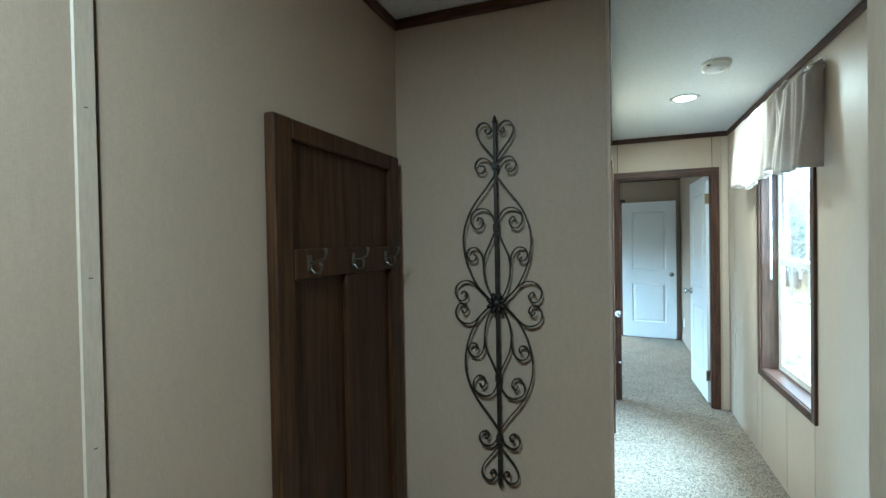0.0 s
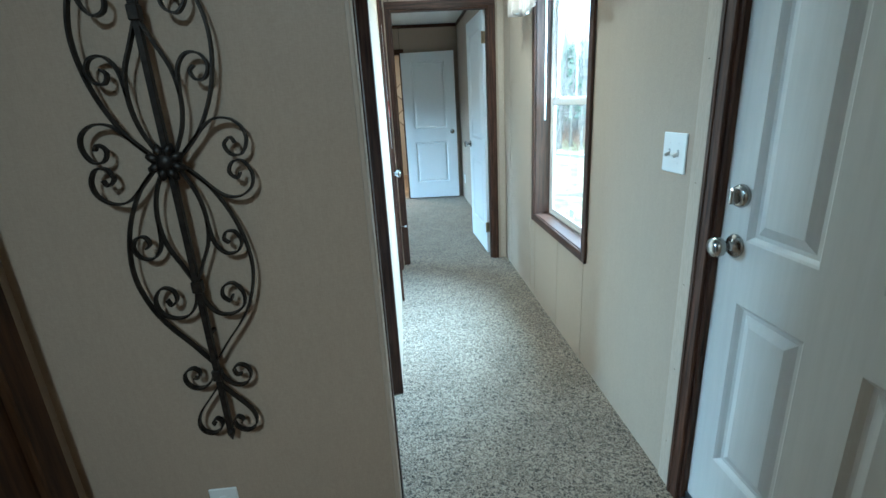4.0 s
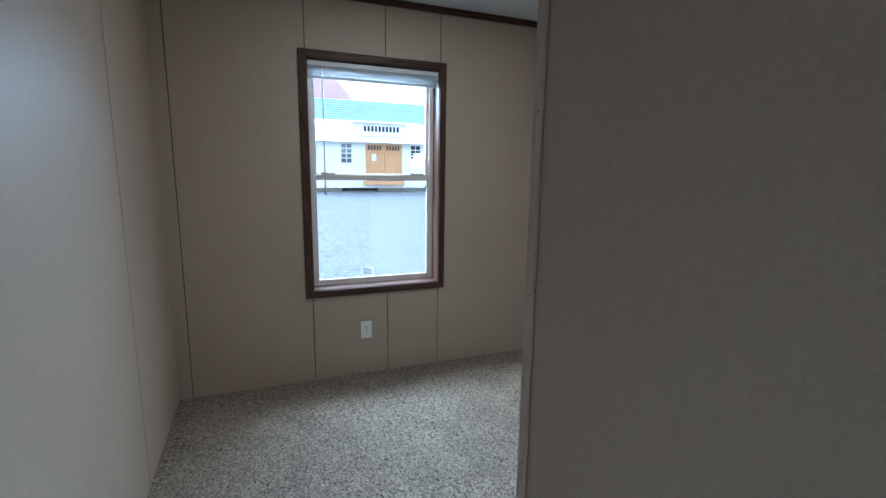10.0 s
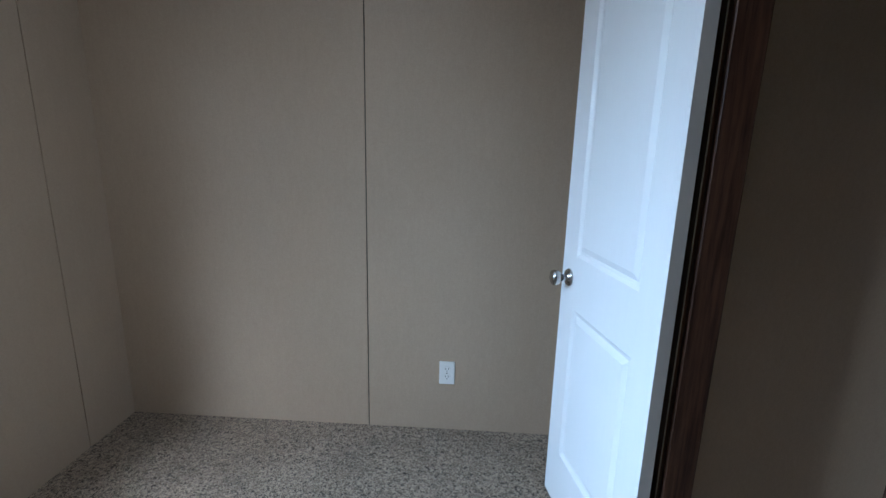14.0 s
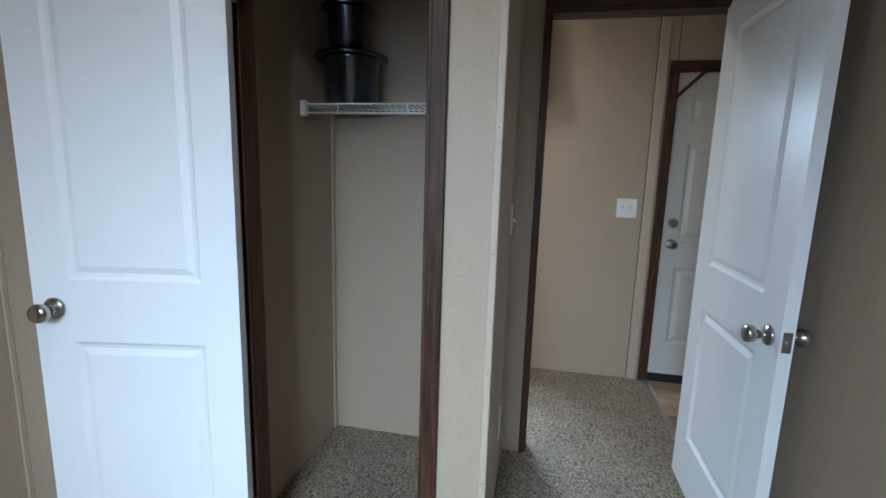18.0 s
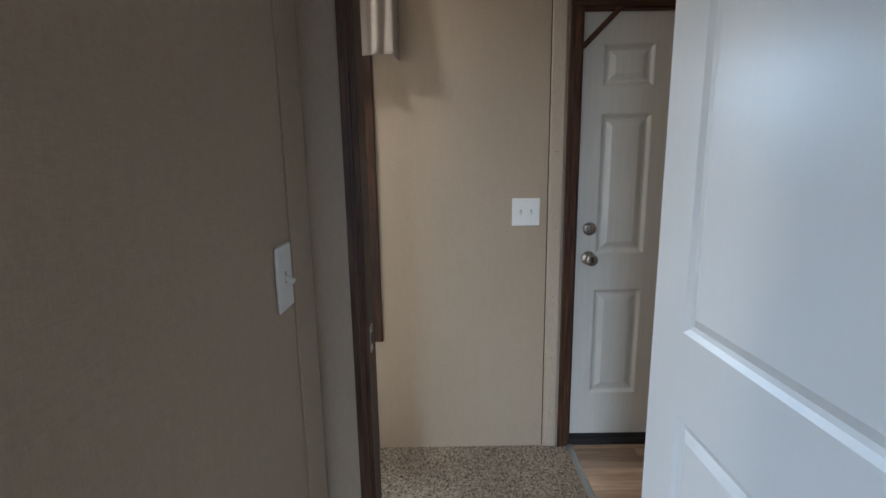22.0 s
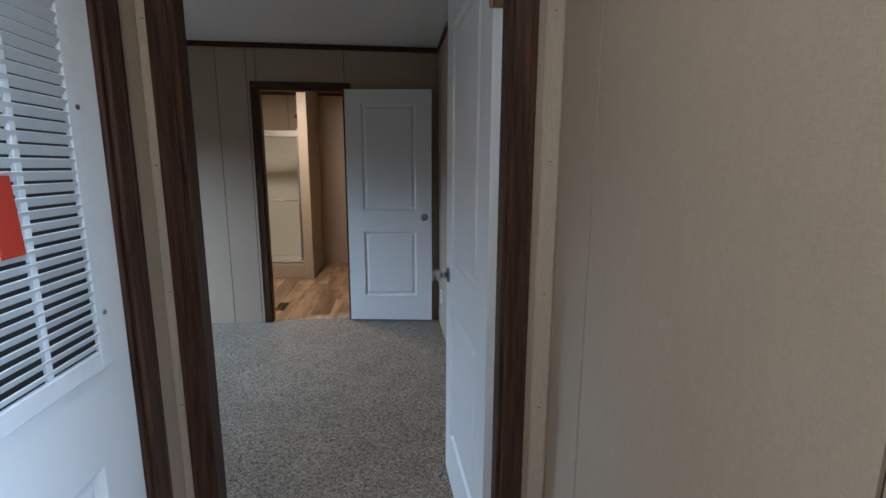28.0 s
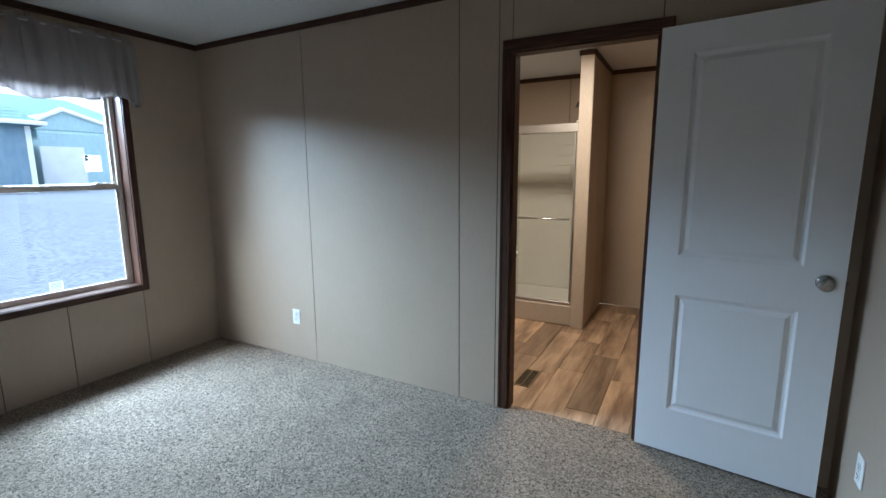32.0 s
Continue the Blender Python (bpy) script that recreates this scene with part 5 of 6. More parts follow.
patch("ground_utility_lid", 9.2, 5.8, 0.42, 0.28, CONCRETE, 0.03, "grey utility lid in the lawn", "ground", 9.0)

pad = empty("tank_pad", label="mossy concrete slab under the gas tanks", category="slab")
slab = box_bm((-0.55, -0.82, -0.12), (0.55, 0.82, 0.09), 0.015)
part("slab", slab, CONCRETE, pad)
pad.matrix_world = pose(4.93, 6.93, -1.37, 0, 0, 14)


def gas_tank(m):
    root = empty("gas_tank", m, "white upright propane tank with a valve collar", "gas tank", "gas tanks")
    part("shell", lathe([(0.20, 0.05), (0.26, 0.07), (0.285, 0.13), (0.288, 0.2), (0.288, 0.72), (0.278, 0.80), (0.245, 0.875), (0.18, 0.92), (0.12, 0.935), (0.02, 0.94)], "z", 40), TANKW, root, smooth=True)
    part("foot_ring", lathe([(0.215, 0), (0.225, 0.0), (0.225, 0.07), (0.215, 0.075)], "z", 32), TANKW, root, smooth=True)
    part("valve_collar", lathe([(0.125, 0.92), (0.13, 0.93), (0.132, 1.05), (0.145, 1.065), (0.145, 1.085), (0.11, 1.10), (0.01, 1.104)], "z", 28), TANKW, root, smooth=True)
    for s in (-1, 1):
        bar("collar_window", (-0.045, s * 0.128 - 0.008, 0.955), (0.045, s * 0.128 + 0.008, 1.0), INK, root, 0.004)
    bar("collar_window", (-0.138, -0.045, 0.955), (-0.122, 0.045, 1.0), INK, root, 0.004)
    v, f = tube_data([[(p, 0.012) for p in smooth_line([(0.02 + 0.17 * math.cos(a), 0.17 * math.sin(a), 0.90 + 0.07 * math.sin(b)) for a, b in ((0.6, 0), (0.75, 1.57), (0.95, 3.1))], 5)]], 6)
    raw("lift_lug", v, f, TANKW, root, smooth=True)
    n = 12
    lv, lf = [], []
    for k in range(n + 1):
        a = math.radians(200 + 24 * k / n)
        for z in (0.625, 0.668):
            lv.append((0.291 * math.cos(a), 0.291 * math.sin(a), z + 0.012 * math.sin(k / n * 6.0) - 0.012 * k / n))
    for k in range(n):
        lf.append((2 * k, 2 * k + 2, 2 * k + 3, 2 * k + 1))
    raw("emblem", lv, lf, plain("emblem_blue", (0.05, 0.07, 0.22), 0.4), root)
    lv2 = [(x * 1.004, y * 1.004, 0.66 + (z - 0.66) * 0.4) for x, y, z in lv]
    raw("emblem_stripe", lv2, lf, RED, root)
    return root


t1 = gas_tank(pose(4.83, 6.66, -1.28, 0, 0, 5))
copy_thing(t1, pose(5.10, 7.33, -1.28, 0, 0, -12))
blk = empty("concrete_block", pose(4.47, 7.02, -1.28, 0, 0, 30), "grey hollow concrete block standing beside the tanks", "block")
for lo, hi in (((-0.1, -0.2, 0), (0.1, -0.14, 0.39)), ((-0.1, 0.14, 0), (0.1, 0.2, 0.39)), ((-0.1, -0.14, 0), (0.1, 0.14, 0.06)), ((-0.1, -0.14, 0.33), (0.1, 0.14, 0.39)), ((0.0, -0.14, 0.06), (0.06, 0.14, 0.33))):
    bar("block_wall", lo, hi, CONCRETE, blk, 0.006)


def trunk_mesh(name, spine, mat, parent, sides=36, rough=0.035, seed=0.0):
    """A bark-ridged trunk along a spine of (x, y, z, radius)."""
    line = smooth_line(spine, 10)
    verts, faces = [], []
    for p in line:
        for s in range(sides):
            a = 2 * math.pi * s / sides
            ridge = abs(noise.noise((math.cos(a) * 5 + seed, math.sin(a) * 5, p[2] * 1.3))) * 1.6 - 0.4
            lump = noise.noise((math.cos(a) * 1.3, math.sin(a) * 1.3 + seed, p[2] * 0.7))
            r = p[3] * (1 + 0.10 * lump) + rough * ridge * min(1, p[3] / 0.3)
            verts.append((p[0] + r * math.cos(a), p[1] + r * math.sin(a), p[2]))
    for k in range(len(line) - 1):
        for s in range(sides):
            i, j = k * sides + s, k * sides + (s + 1) % sides
            faces.append((i, j, j + sides, i + sides))
    return raw(name, verts, faces, mat, parent)


oak = empty("oak_tree", pose(6.20, 6.40, -1.42), "big grey oak with a forked trunk, knot holes and lichen", "tree")
trunk_mesh("trunk", [(0, 0, -0.2, 0.66), (0, 0.0, 0.05, 0.56), (0.02, 0.02, 0.4, 0.50), (0.02, 0.05, 1.2, 0.465), (0.0, 0.08, 1.9, 0.465), (0.0, 0.08, 2.3, 0.41), (0.0, 0.1, 2.65, 0.31), (0.0, 0.12, 2.95, 0.20), (0.0, 0.12, 3.25, 0.04)], BARK, oak, 48)
trunk_mesh("limb", [(0.0, 0.24, 1.6, 0.22), (0.0, 0.34, 2.4, 0.225), (0.0, 0.44, 3.4, 0.21), (0.0, 0.54, 4.8, 0.19), (0.0, 0.66, 6.5, 0.15), (0.1, 0.8, 9.0, 0.09)], BARK, oak, 30, seed=3.0)
trunk_mesh("limb", [(-0.02, -0.12, 1.9, 0.30), (-0.02, -0.20, 2.7, 0.32), (0.0, -0.24, 3.4, 0.30), (0.0, -0.34, 4.8, 0.255), (0.0, -0.44, 6.5, 0.20), (0.1, -0.4, 9.5, 0.11)], BARK, oak, 30, seed=6.0)
trunk_mesh("limb", [(0.14, -0.05, 3.3, 0.12), (0.14, 0.06, 4.1, 0.125), (0.12, 0.16, 5.2, 0.11), (0.1, 0.3, 7.0, 0.08)], BARK, oak, 20, seed=8.0)
v, f = tube_data([[((0.0, -0.38, 3.25), 0.14), ((0.0, -0.75, 3.72), 0.115), ((0.0, -1.25, 4.28), 0.10), ((0.05, -1.9, 5.2), 0.08), ((0.1, -2.6, 6.0), 0.05)],
                  [((0.0, -1.25, 4.28), 0.05), ((0.1, -1.7, 4.45), 0.035), ((0.2, -2.3, 4.8), 0.02)]], 12)
raw("side_limb", v, f, BARK, oak)
for y, z, r in ((-0.24, 2.95, 0.075), (-0.34, 4.36, 0.06), (0.50, 3.5, 0.05), (0.44, 2.95, 0.04)):
    hx = -0.30 if y < 0 else -0.2
    part("knot_hole", lathe([(r * 1.35, 0.06), (r * 1.3, -0.02), (r * 1.05, -0.035), (r * 0.85, -0.01), (r * 0.8, 0.05)], "x", 16, (hx, y, z)), LICHEN, oak, smooth=True)
    part("knot_dark", lathe([(r * 0.84, 0.03), (r * 0.84, -0.002), (0.001, 0.0)], "x", 16, (hx, y, z)), BLACK, oak)
for k in range(7):
    a = math.radians(150 + k * 33)
    line = [((0.42 * math.cos(a), 0.42 * math.sin(a), 0.10), 0.09), ((0.75 * math.cos(a + 0.1), 0.75 * math.sin(a + 0.1), 0.03), 0.06), ((1.15 * math.cos(a + 0.2), 1.15 * math.sin(a + 0.2), -0.02), 0.03)]
    v, f = tube_data([line], 8)
    raw("root", v, f, BARK, oak)
lv, lf = [], []
rnd = random.Random(5)
for k in range(640):
    z = 0.3 + 5.6 * rnd.random() ** 0.7
    yc, rad = (0.05, 0.48) if z < 2.1 else ((0.30 + 0.06 * z, 0.215) if k % 3 == 0 else (-0.05 - 0.06 * z, 0.30))
    a = math.radians(rnd.uniform(120, 290))
    s = rnd.uniform(0.008, 0.034)
    c = Vector((rad * math.cos(a), yc + rad * math.sin(a), z))
    t = Vector((-math.sin(a), math.cos(a), 0))
    o = Vector((math.cos(a), math.sin(a), 0)) * 0.006
    base = len(lv)
    for q in range(7):
        an = 2 * math.pi * q / 7
        r = s * rnd.uniform(0.4, 1.5)
        lv.append(tuple(c + o + t * r * math.cos(an) + Vector((0, 0, r * math.sin(an)))))
    lv.append(tuple(c + o * 2))
    lf += [(base + q, base + (q + 1) % 7, base + 7) for q in range(7)]
raw("lichen", lv, lf, LICHEN, oak)


def bare_tree(rnd, x, y, z, h):
    """Lines of a leafless tree."""
    lines = []
    lean = (rnd.uniform(-0.05, 0.05), rnd.uniform(-0.05, 0.05))
    r0 = h * rnd.uniform(0.008, 0.014)
    pts = [(x + lean[0] * h * k / 6 + rnd.uniform(-0.06, 0.06), y + lean[1] * h * k / 6 + rnd.uniform(-0.06, 0.06), z + h * k / 6) for k in range(7)]
    lines.append([(p, r0 * (1 - 0.85 * k / 6)) for k, p in enumerate(pts)])
    for k in range(rnd.randint(9, 14)):
        f = rnd.uniform(0.25, 0.95)
        i = min(5, int(f * 6))
        b = Vector(pts[i]).lerp(Vector(pts[i + 1]), f * 6 - i)
        a, up, ln = rnd.uniform(0, 6.28), rnd.uniform(0.4, 1.1), h * rnd.uniform(0.10, 0.24) * (1.15 - f * 0.6)
        d = Vector((math.cos(a), math.sin(a), up)).normalized()
        r = r0 * (1 - 0.8 * f) * 0.55
        tip = b + d * ln + Vector((0, 0, 0.12 * ln))
        lines.append([(tuple(b), r), (tuple(b + d * ln * 0.5), r * 0.7), (tuple(tip), r * 0.25)])
        for q in range(3):
            s = b + d * ln * rnd.uniform(0.4, 0.9)
            e = s + Vector((rnd.uniform(-1, 1), rnd.uniform(-1, 1), rnd.uniform(0.1, 1.1))) * ln * 0.4
            lines.append([(tuple(s), r * 0.45), (tuple(e), r * 0.15)])
    return lines


def pine_data(rnd, x, y, z, h):
    """Verts and faces of a pine: tiers of drooping needle sprays."""
    verts, faces = [], []
    for t in range(16):
        f = t / 15
        zz = z + h * (0.28 + 0.72 * f)
        reach = h * 0.19 * (1 - f) ** 0.8 + 0.15
        for k in range(10):
            a = rnd.uniform(0, 6.28)
            d, s = Vector((math.cos(a), math.sin(a), rnd.uniform(-0.15, 0.35))), Vector((-math.sin(a), math.cos(a), 0))
            n = 4
            for q in range(n):
                c = Vector((x, y, zz)) + d * reach * rnd.uniform(0.3, 1.0) + Vector((0, 0, rnd.uniform(-0.2, 0.2)))
                w, l = rnd.uniform(0.06, 0.2), rnd.uniform(0.2, 0.5)
                up = Vector((0, 0, rnd.uniform(0.03, 0.14)))
                base = len(verts)
                verts += [tuple(c - s * w), tuple(c + d * l * 0.5 + up), tuple(c + s * w), tuple(c + d * l - up)]
                faces += [(base, base + 1, base + 3), (base + 1, base + 2, base + 3)]
    return verts, faces


rnd = random.Random(11)
far_lines = []
for k in range(680):
    s, nn = rnd.uniform(-26, 36), rnd.uniform(20.5, 40)
    p = RN * nn + RT * s
    h = rnd.uniform(5.2, 7.2) * (0.75 + nn / 60)
    if nn < 23 and k % 4 == 0:
        tr = empty("bare_tree", label="slender leafless tree at the edge of the wood", category="tree", group="roadside trees")
        lines = bare_tree(rnd, p.x, p.y, -2.05, h)
        bark = PALEBARK if k % 12 == 0 else TWIG
        raw("trunk", *tube_data(lines[:1], 7), bark, tr)
        raw("branches", *tube_data(lines[1:], 4), bark, tr)
    else:
        far_lines += bare_tree(rnd, p.x, p.y, -2.05, h)
tagged(raw("woodland", *tube_data(far_lines, 4), TWIG), "dense grey leafless wood beyond the road", "woodland", kind="stuff")
verts, faces = [], []
for k in range(150):
    s, nn = rnd.uniform(-32, 40) if k % 2 else rnd.uniform(-32, 8), rnd.uniform(27, 46)
    p = RN * nn + RT * s
    h = rnd.uniform(5.6, 8.2)
    a, b = pine_data(rnd, p.x, p.y, -2.05, h)
    faces += [tuple(i + len(verts) for i in q) for q in b]
    verts += a
tagged(raw("pine_woodland", verts, faces, NEEDLE), "dark green pines standing among the bare trees", "woodland", kind="stuff")
verts, faces = [], []
for k in range(95000):
    s, nn = rnd.uniform(-28, 38), rnd.uniform(21, 42)
    p = RN * nn + RT * s
    crown = 6.3 * (0.75 + nn / 60) * (0.86 + 0.26 * noise.noise((p.x * 0.35, p.y * 0.35, 1.0)))
    z = -2.0 + crown * (1 - 0.75 * rnd.random() ** 1.3)
    if noise.noise((p.x * 0.7, p.y * 0.7, z * 0.5)) < -0.15:
        continue
    ln, w = rnd.uniform(0.25, 0.65), rnd.uniform(0.008, 0.017)
    d = Vector((rnd.uniform(-1, 1), rnd.uniform(-1, 1), rnd.uniform(-0.1, 1.3))).normalized() * ln
    base = len(verts)
    verts += [(p.x - w * RT.x, p.y - w * RT.y, z - w), (p.x + w * RT.x, p.y + w * RT.y, z + w), (p.x + d.x, p.y + d.y, z + d.z)]
    faces.append((base, base + 1, base + 2))
tagged(raw("crown_twigs", verts, faces, TWIG), "fine bare twigs in the crowns of the wood", "twigs", kind="stuff")
verts, faces = [], []
for k in range(34):
    p = RN * rnd.uniform(21, 34) + RT * rnd.uniform(-24, 34)
    zc, rr = rnd.uniform(-0.6, 2.6), rnd.uniform(0.7, 1.5)
    for q in range(420):
        x, y, z = p.x + rnd.gauss(0, rr * 0.5), p.y + rnd.gauss(0, rr * 0.5), zc + rnd.gauss(0, rr * 0.6)
        base, r = len(verts), rnd.uniform(0.03, 0.075)
        verts += [(x + rnd.uniform(-r, r), y + rnd.uniform(-r, r), z + rnd.uniform(-r, r)) for _ in range(3)]
        faces.append((base, base + 1, base + 2))
tagged(raw("oak_leaves", verts, faces, RUSTTWIG), "rust-brown leaves still hanging on young oaks", "leaves", kind="stuff")
lines = []
for k in range(2600):
    s, nn = rnd.uniform(-24, 34), rnd.uniform(19.8, 30)
    p = RN * nn + RT * s
    h = rnd.uniform(0.5, 2.0) * (0.5 + (nn - 19) / 9)
    h *= 0.7
    q = (p.x + rnd.uniform(-1, 1) * h, p.y + rnd.uniform(-1, 1) * h, -2.03 + h)
    lines.append([((p.x, p.y, -2.03), 0.014), (q, 0.005)])
for k in range(1100):
    x, y = rnd.uniform(8.0, 12.5), rnd.uniform(11.0, 15.5)
    z = ground_z(x, y)
    h = rnd.uniform(0.3, 1.1)
    lines.append([((x, y, z), 0.009), ((x + rnd.uniform(-0.3, 0.3), y + rnd.uniform(-0.3, 0.3), z + h), 0.003)])
tagged(raw("brush", *tube_data(lines, 3), RUSTTWIG), "russet brush and saplings under the trees", "brush", kind="stuff")
verts, faces = [], []
for k in range(60000):
    x = 2.0 + 12 * rnd.random() ** 1.4
    y = rnd.uniform(2.6, 13)
    z = ground_z(x, y)
    a, h, w = rnd.uniform(0, 6.28), rnd.uniform(0.015, 0.05), rnd.uniform(0.003, 0.009)
    dx, dy = math.cos(a), math.sin(a)
    base = len(verts)
    verts += [(x - dx * w, y - dy * w, z), (x + dx * w, y + dy * w, z), (x + rnd.uniform(-0.06, 0.06), y + rnd.uniform(-0.06, 0.06), z + h)]
    faces.append((base, base + 1, base + 2))
tagged(raw("grass_tufts", verts, faces, GRASS), "short winter grass on the lawn", "grass", kind="stuff")
verts, faces = [], []
for k in range(11000):
    x, y = (rnd.gauss(5.0, 0.85), rnd.gauss(6.15, 0.75)) if k % 2 else (rnd.gauss(3.9, 1.1), rnd.gauss(5.2, 1.0))
    if x < 1.5:
        continue
    z = ground_z(x, y) + 0.045
    a, s = rnd.uniform(0, 6.28), rnd.uniform(0.006, 0.013)
    base = len(verts)
    for q in range(4):
        an = a + q * 1.57
        verts.append((x + s * (1.5 if q % 2 else 0.8) * math.cos(an), y + s * (1.5 if q % 2 else 0.8) * math.sin(an), z + rnd.uniform(0, 0.02)))
    faces.append((base, base + 1, base + 2, base + 3))
tagged(raw("fallen_leaves", verts, faces, RUSTTWIG), "brown fallen leaves round the tree", "leaves", kind="stuff")

verts, faces = [], []
for k in range(26000):
    s, nn = rnd.uniform(-26, 36), 20.2 + 16 * rnd.random() ** 1.3
    p = RN * nn + RT * s
    z = -2.0 + (0.2 + (nn - 20) * 0.22) * rnd.random() ** 1.4 * (1.2 + noise.noise((p.x * 0.5, p.y * 0.5, 0.0)) * 1.4)
    base, r = len(verts), rnd.uniform(0.03, 0.085)
    for q in range(3):
        verts.append((p.x + rnd.uniform(-r, r), p.y + rnd.uniform(-r, r), z + rnd.uniform(-r, r)))
    faces.append((base, base + 1, base + 2))
tagged(raw("dry_leaves", verts, faces, RUSTTWIG), "dry russet leaves hanging on the undergrowth", "leaves", kind="stuff")
for x, y, r in ((5.73, 5.86, 0.10), (5.5, 6.02, 0.06)):
    bm = bmesh.new()
    bmesh.ops.create_icosphere(bm, subdivisions=2, radius=r)
    for vtx in bm.verts:
        vtx.co *= 1 + 0.3 * noise.noise(vtx.co * 9)
        vtx.co.z *= 0.6
    rock = tagged(part("rock", bm, LICHEN), "pale weathered stone at the foot of the tree", "rock", "stones by the tree")
    rock.matrix_world = pose(x, y, ground_z(x, y) + 0.3 * r)

# ---- the yard to the west ----
SHEDW = surface("shed_siding", (0.80, 0.80, 0.78), (0.86, 0.86, 0.84), (20, 3, 3), 0.6, large=0.03)
SHEDDOOR = surface("shed_door_wood", (0.50, 0.26, 0.11), (0.68, 0.40, 0.19), (40, 40, 4), 0.6)
ROOFG = surface("teal_shingle_roof", (0.085, 0.150, 0.155), (0.135, 0.215, 0.22), (6, 6, 6), 0.9, bump=0.3)
BLUES = surface("blue_siding", (0.18, 0.265, 0.34), (0.24, 0.335, 0.42), (8, 8, 3), 0.6)
TEALS = surface("teal_siding", (0.40, 0.54, 0.56), (0.48, 0.62, 0.64), (8, 8, 3), 0.6)
PINKROOF = surface("red_roof", (0.66, 0.45, 0.43), (0.74, 0.54, 0.51), (6, 6, 6), 0.8)
DARKGLASS = plain("dark_pane", (0.02, 0.03, 0.05), 0.1)

shed = empty("storage_shed", pose(-14.5, 0, 0), "white garden shed with orange wooden double doors and a dormer", "shed")
S0, S1, B0, EV, RT0 = 3.05, 7.66, 0.78, 2.22, 2.95
bar("body", (-3.0, S0, B0), (0, S1, EV), SHEDW, shed, 0.01)
for k in range(11):
    bar("siding_groove", (0.0, S0 + 0.35 + k * 0.38, B0 + 0.02), (0.006, S0 + 0.37 + k * 0.38, EV - 0.02), SHEDW, shed, 0)
bar("skid", (-2.9, S0 + 0.1, 0.50), (-0.02, S0 + 1.7, B0), CONCRETE, shed, 0.01)
bar("skid", (-2.9, S1 - 1.8, 0.50), (-0.02, S1 - 0.1, B0), CONCRETE, shed, 0.01)
bar("skid", (-2.9, S0 + 1.7, 0.50), (-0.12, S1 - 1.8, 0.70), CONCRETE, shed, 0.01)
rv = [(0.25, S0 - 0.15, EV - 0.05), (0.25, S1 + 0.15, EV - 0.05), (-0.45, S1 + 0.1, 2.72), (-0.45, S0 - 0.1, 2.72), (-1.5, S1 + 0.1, RT0), (-1.5, S0 - 0.1, RT0),
      (-2.55, S1 + 0.1, 2.72), (-2.55, S0 - 0.1, 2.72), (-3.2, S1 + 0.15, EV - 0.05), (-3.2, S0 - 0.15, EV - 0.05)]
raw("roof", rv, [(0, 1, 2, 3), (3, 2, 4, 5), (5, 4, 6, 7), (7, 6, 8, 9), (0, 3, 5, 7, 9), (1, 8, 6, 4, 2), (0, 9, 8, 1)], SHEDW, shed)
bar("dormer", (-1.2, 5.03, 2.36), (0.06, 6.81, 2.74), SHEDW, shed, 0.01)
bar("dormer_roof", (-1.3, 4.93, 2.74), (0.16, 6.91, 2.80), SHEDW, shed, 0.01)
for k in range(10):
    bar("dormer_pane", (0.055, 5.42 + k * 0.115, 2.50), (0.068, 5.49 + k * 0.115, 2.66), DARKGLASS, shed, 0)
for y0, y1 in ((5.48, 6.05), (6.065, 6.635)):
    d = bar("shed_door", (0.0, y0, 1.02), (0.035, y1, 2.13), SHEDDOOR, shed, 0.006, "orange stained wooden shed door")
    for z in (1.02, 1.48, 1.86):
        bar("door_rail", (0.035, y0, z), (0.05, y1, z + 0.07), SHEDDOOR, d, 0.004)
    for y in (y0, y1 - 0.06):
        bar("door_stile", (0.035, y, 1.02), (0.049, y + 0.06, 2.13), SHEDDOOR, d, 0.004)
    for k in range(5):
        bar("door_pane", (0.034, y0 + 0.07 + k * 0.09, 1.95), (0.046, y0 + 0.12 + k * 0.09, 2.08), DARKGLASS, d, 0)
bar("notice", (0.051, 5.66, 1.62), (0.053, 5.80, 1.82), PAPER, shed, 0)
bar("door_ramp", (0.0, 5.4, 0.88), (0.12, 6.7, 1.0), SHEDDOOR, shed, 0.006)
for y0, y1 in ((4.72, 5.05), (6.93, 7.25)):
    wdw = bar("shed_window", (0.0, y0 - 0.03, 1.53), (0.02, y1 + 0.03, 2.14), SHEDW, shed, 0.004)
    for i in range(2):
        for j in range(4):
            bar("pane", (0.018, y0 + 0.01 + i * 0.165, 1.555 + j * 0.145), (0.026, y0 + 0.15 + i * 0.165, 1.675 + j * 0.145), DARKGLASS, wdw, 0)


def boards(parent, x, y0, y1, z0, z1, pitch, mat):
    """Lapped siding on a face towards +x, joined in one mesh."""
    verts, faces = [], []
    n = int((z1 - z0) / pitch)
    for k in range(n):
        za, zb = z0 + k * pitch, z0 + (k + 1) * pitch
        base = len(verts)
        verts += [(x + 0.03, y0, za), (x + 0.03, y1, za), (x, y1, zb), (x, y0, zb), (x, y0, za), (x, y1, za)]
        faces += [(base, base + 1, base + 2, base + 3), (base, base + 4, base + 5, base + 1)]
    raw("siding", verts, faces, mat, parent)


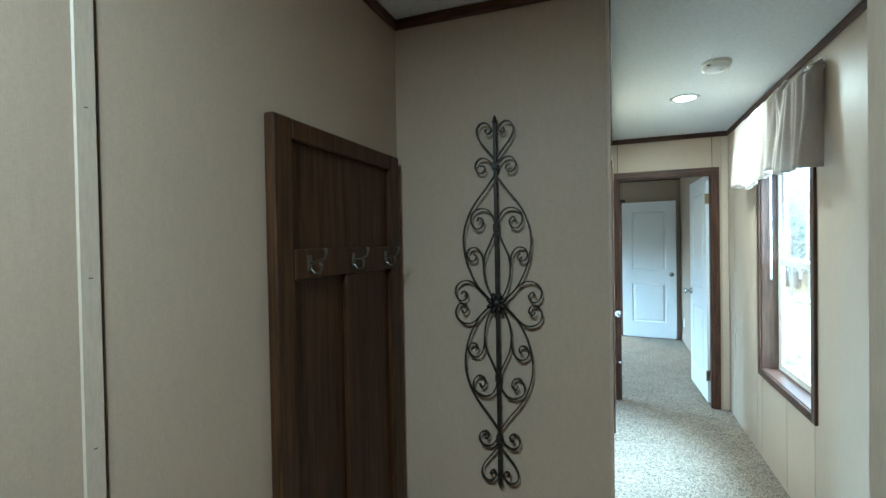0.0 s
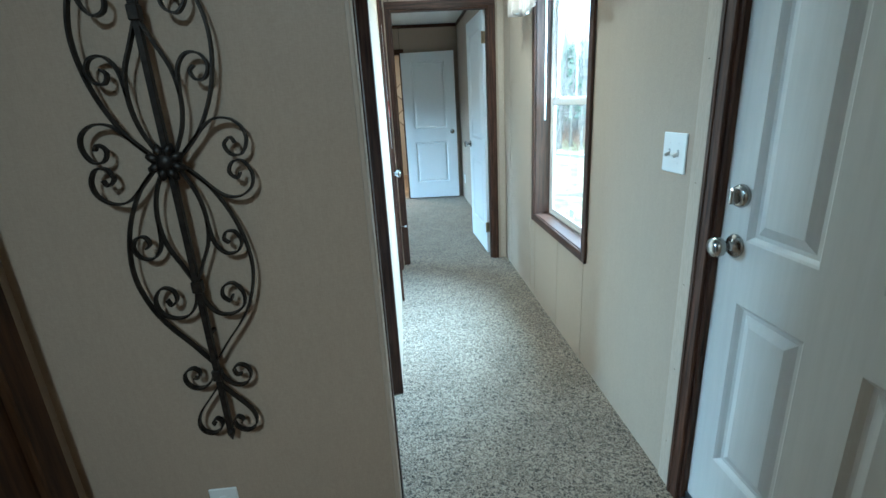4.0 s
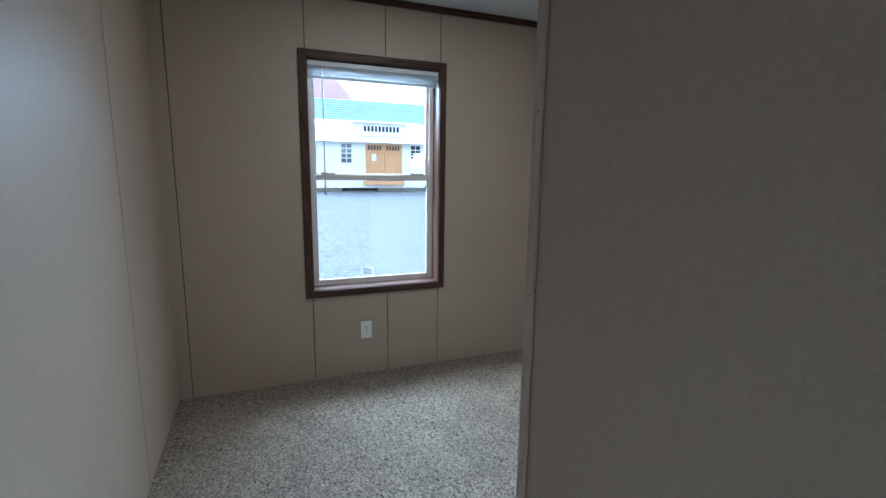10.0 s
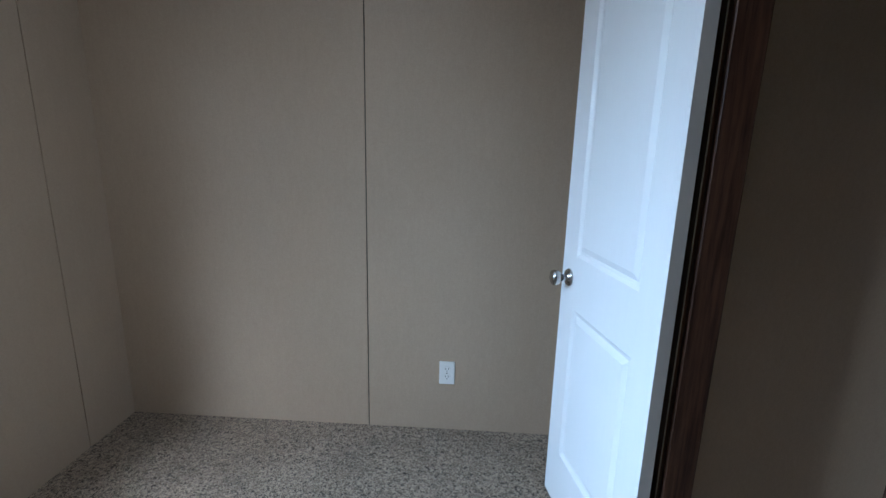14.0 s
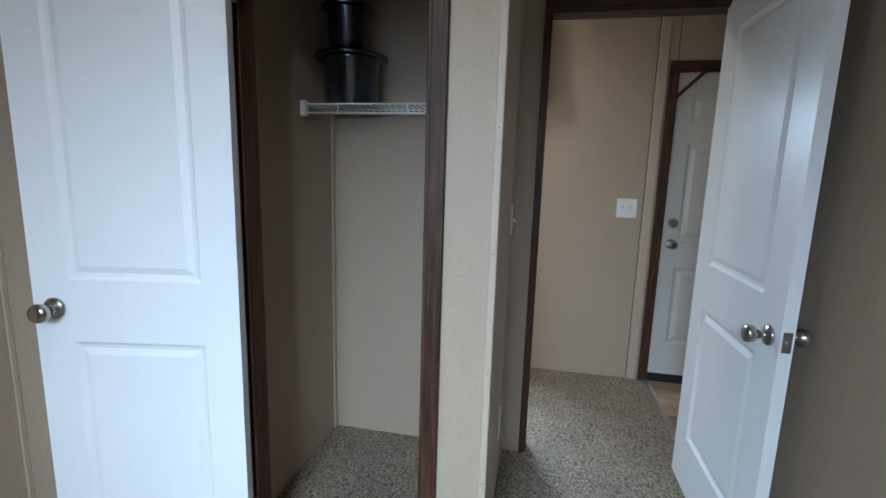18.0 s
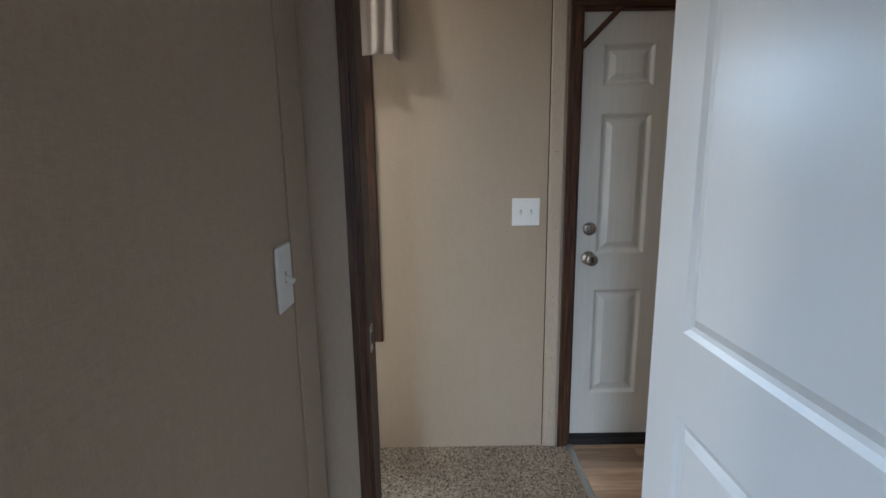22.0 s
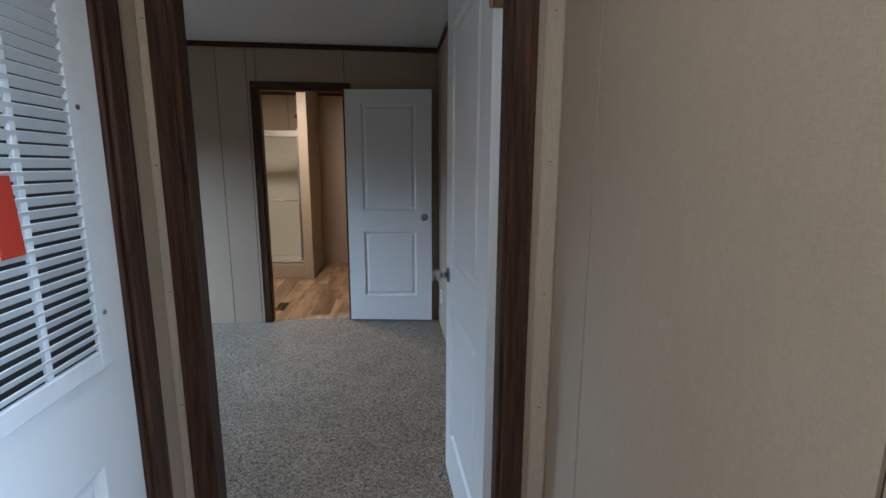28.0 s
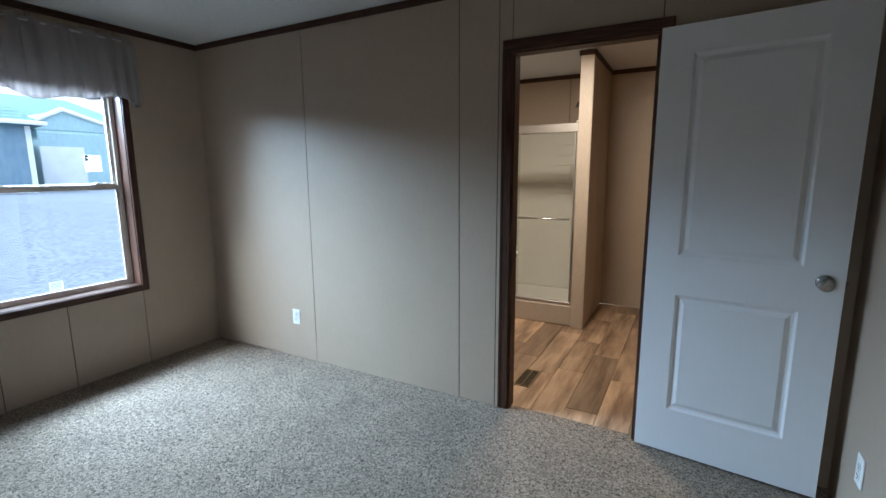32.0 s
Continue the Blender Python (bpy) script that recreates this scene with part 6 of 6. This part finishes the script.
house2 = empty("blue_house", pose(-31, 0, 0), "blue lap-sided house with a pale hipped roof", "house")
bar("wall", (-8, 14.4, -0.5), (-0.02, 24, 3.6), BLUES, house2, 0.02)
boards(house2, 0.0, 14.4, 24, 0.2, 3.6, 0.16, BLUES)
rv = [(0.6, 13.9, 3.55), (0.6, 24.4, 3.55), (-4, 20.5, 6.0), (-4, 15.5, 6.0), (-8.5, 24.4, 3.55), (-8.5, 13.9, 3.55)]
raw("roof", rv, [(0, 1, 2, 3), (3, 2, 4, 5), (0, 3, 5), (1, 4, 2), (0, 5, 4, 1)], ROOFG, house2)
bar("fascia", (0.6, 13.9, 3.45), (0.66, 24.4, 3.6), SHEDW, house2, 0.01)
red = empty("red_gable_roof", pose(-48, -1.7, 0.9), "distant red-shingled gable roof", "house")
gv = [(0, 7.0, 7.0), (0, 13.5, 7.0), (0, 10.0, 11.1), (-8, 7.0, 7.0), (-8, 13.5, 7.0), (-8, 10.0, 11.1)]
raw("gable", gv, [(0, 1, 2), (3, 5, 4), (0, 2, 5, 3), (1, 4, 5, 2), (0, 3, 4, 1)], PINKROOF, red)
bar("wall", (-7.6, 7.5, -1.5), (-0.4, 13.0, 7.0), SHEDW, red, 0.02)
for k in range(16):
    z = 7.2 + k * 0.24
    half = (11.1 - z) / 4.1
    bar("shingle_course", (0.0, 10.0 - 3.0 * half, z), (0.05, 10.0 + 3.5 * half, z + 0.03), PINKROOF, red, 0)
gar = empty("teal_garage", pose(-25, 0, 0), "pale teal lap-sided garage with a white gable trim", "house")
bar("wall", (-8, 14.95, 0), (-0.02, 18.6, 3.35), TEALS, gar, 0.02)
boards(gar, 0.0, 14.95, 18.6, 0.7, 3.4, 0.13, TEALS)
gv = [(0.0, 14.5, 3.35), (0.0, 18.9, 3.35), (0.0, 15.95, 4.2), (-8, 14.5, 3.35), (-8, 18.9, 3.35), (-8, 15.95, 4.2)]
raw("gable", gv, [(0, 1, 2), (3, 5, 4), (0, 2, 5, 3), (1, 4, 5, 2)], TEALS, gar)
for (ya, za), (yb, zb) in (((14.4, 3.42), (15.95, 4.27)), ((15.95, 4.27), (19.0, 3.32))):
    v, f = tube_data([[((0.05, ya, za), 0.1), ((0.05, yb, zb), 0.1)]], 6)
    raw("barge_board", v, f, SHEDW, gar)
bar("garage_door", (0.03, 14.95, 0.9), (0.06, 16.65, 2.62), SHEDW, gar, 0.01)
navy = empty("blue_house", pose(-21, 0, 0), "long dark blue lap-sided house with a pale teal hipped roof", "house")
bar("wall", (-8, -3.0, 0), (-0.02, 13.2, 3.16), BLUES, navy, 0.02)
boards(navy, 0.0, -3.0, 13.2, 0.95, 3.16, 0.13, BLUES)
bar("foundation", (-0.02, -3.0, 0), (0.05, 13.2, 0.95), SHEDW, navy, 0.01)
bar("corner_board", (0.02, 13.05, 0.95), (0.06, 13.22, 3.12), SHEDW, navy, 0.01)
bar("gutter", (0.32, -3.4, 3.14), (0.46, 13.6, 3.28), SHEDW, navy, 0.02)
for y0 in (-0.6, 2.35):
    wdw = bar("house_window", (0.03, y0, 1.75), (0.07, y0 + 0.8, 2.75), SHEDW, navy, 0.01)
    for i in range(2):
        bar("pane", (0.065, y0 + 0.07, 1.82 + i * 0.46), (0.075, y0 + 0.73, 2.22 + i * 0.46), DARKGLASS, wdw, 0)
rv = [(0.4, -3.4, 3.18), (0.4, 13.6, 3.18), (-3, 12.3, 4.75), (-3, -1.5, 4.75), (-8.4, 15.2, 3.18), (-8.4, -3.4, 3.18)]
raw("roof", rv, [(0, 1, 2, 3), (3, 2, 4, 5), (0, 3, 5), (1, 4, 2), (0, 5, 4, 1)], ROOFG, navy)
verts, faces = [], []
for k in range(11):
    f = (k + 0.5) / 11.5
    base = len(verts)
    x, z = 0.4 - 3.4 * f, 3.18 + 1.57 * f
    ya, yb = -3.4 + 1.9 * f, 13.6 - 1.3 * f
    verts += [(x + 0.02, ya, z - 0.01), (x + 0.02, yb, z - 0.01), (x - 0.02, yb, z + 0.04), (x - 0.02, ya, z + 0.04)]
    faces.append((base, base + 1, base + 2, base + 3))
raw("shingle_courses", verts, faces, ROOFG, navy)

# ---- floor planks and wall panels ----
rnd = random.Random(3)


def planks(floor_name, x0, x1, y0, y1, w, mat):
    floor = bpy.data.objects[floor_name]
    meshes = {}
    x = x0
    while x < x1 - 0.01:
        w1 = min(w, x1 - x)
        y = y0 - rnd.uniform(0, 0.8)
        while y < y1:
            l = rnd.choice((0.62, 0.9, 1.2))
            a, b = max(y, y0), min(y + l, y1)
            if b - a > 0.02:
                key = (round(w1, 3), round(b - a, 3))
                if key not in meshes:
                    meshes[key] = mesh_of("plank", box_bm((0.001, 0.001, 0), (key[0] - 0.001, key[1] - 0.001, 0.006), 0.0014), mat)
                ob = new("plank", meshes[key])
                ob.parent = floor
                ob.location = (x, a, -0.006)
            y += l
        x += w


planks("floor_kitchen", -0.685, XE, -0.6, 1.93, 0.142, PLANKG)
planks("floor_bath", -1.6, XE, 7.647, 10.155, 0.182, PLANK)
for ob, axis, u, v, z0, z1, c, d in pieces_later:
    lo, hi = ((u, c, z0), (v, d, z1)) if axis == "x" else ((c, u, z0), (d, v, z1))
    p = bar("wall_panel", lo, hi, WALL, ob, 0.0)
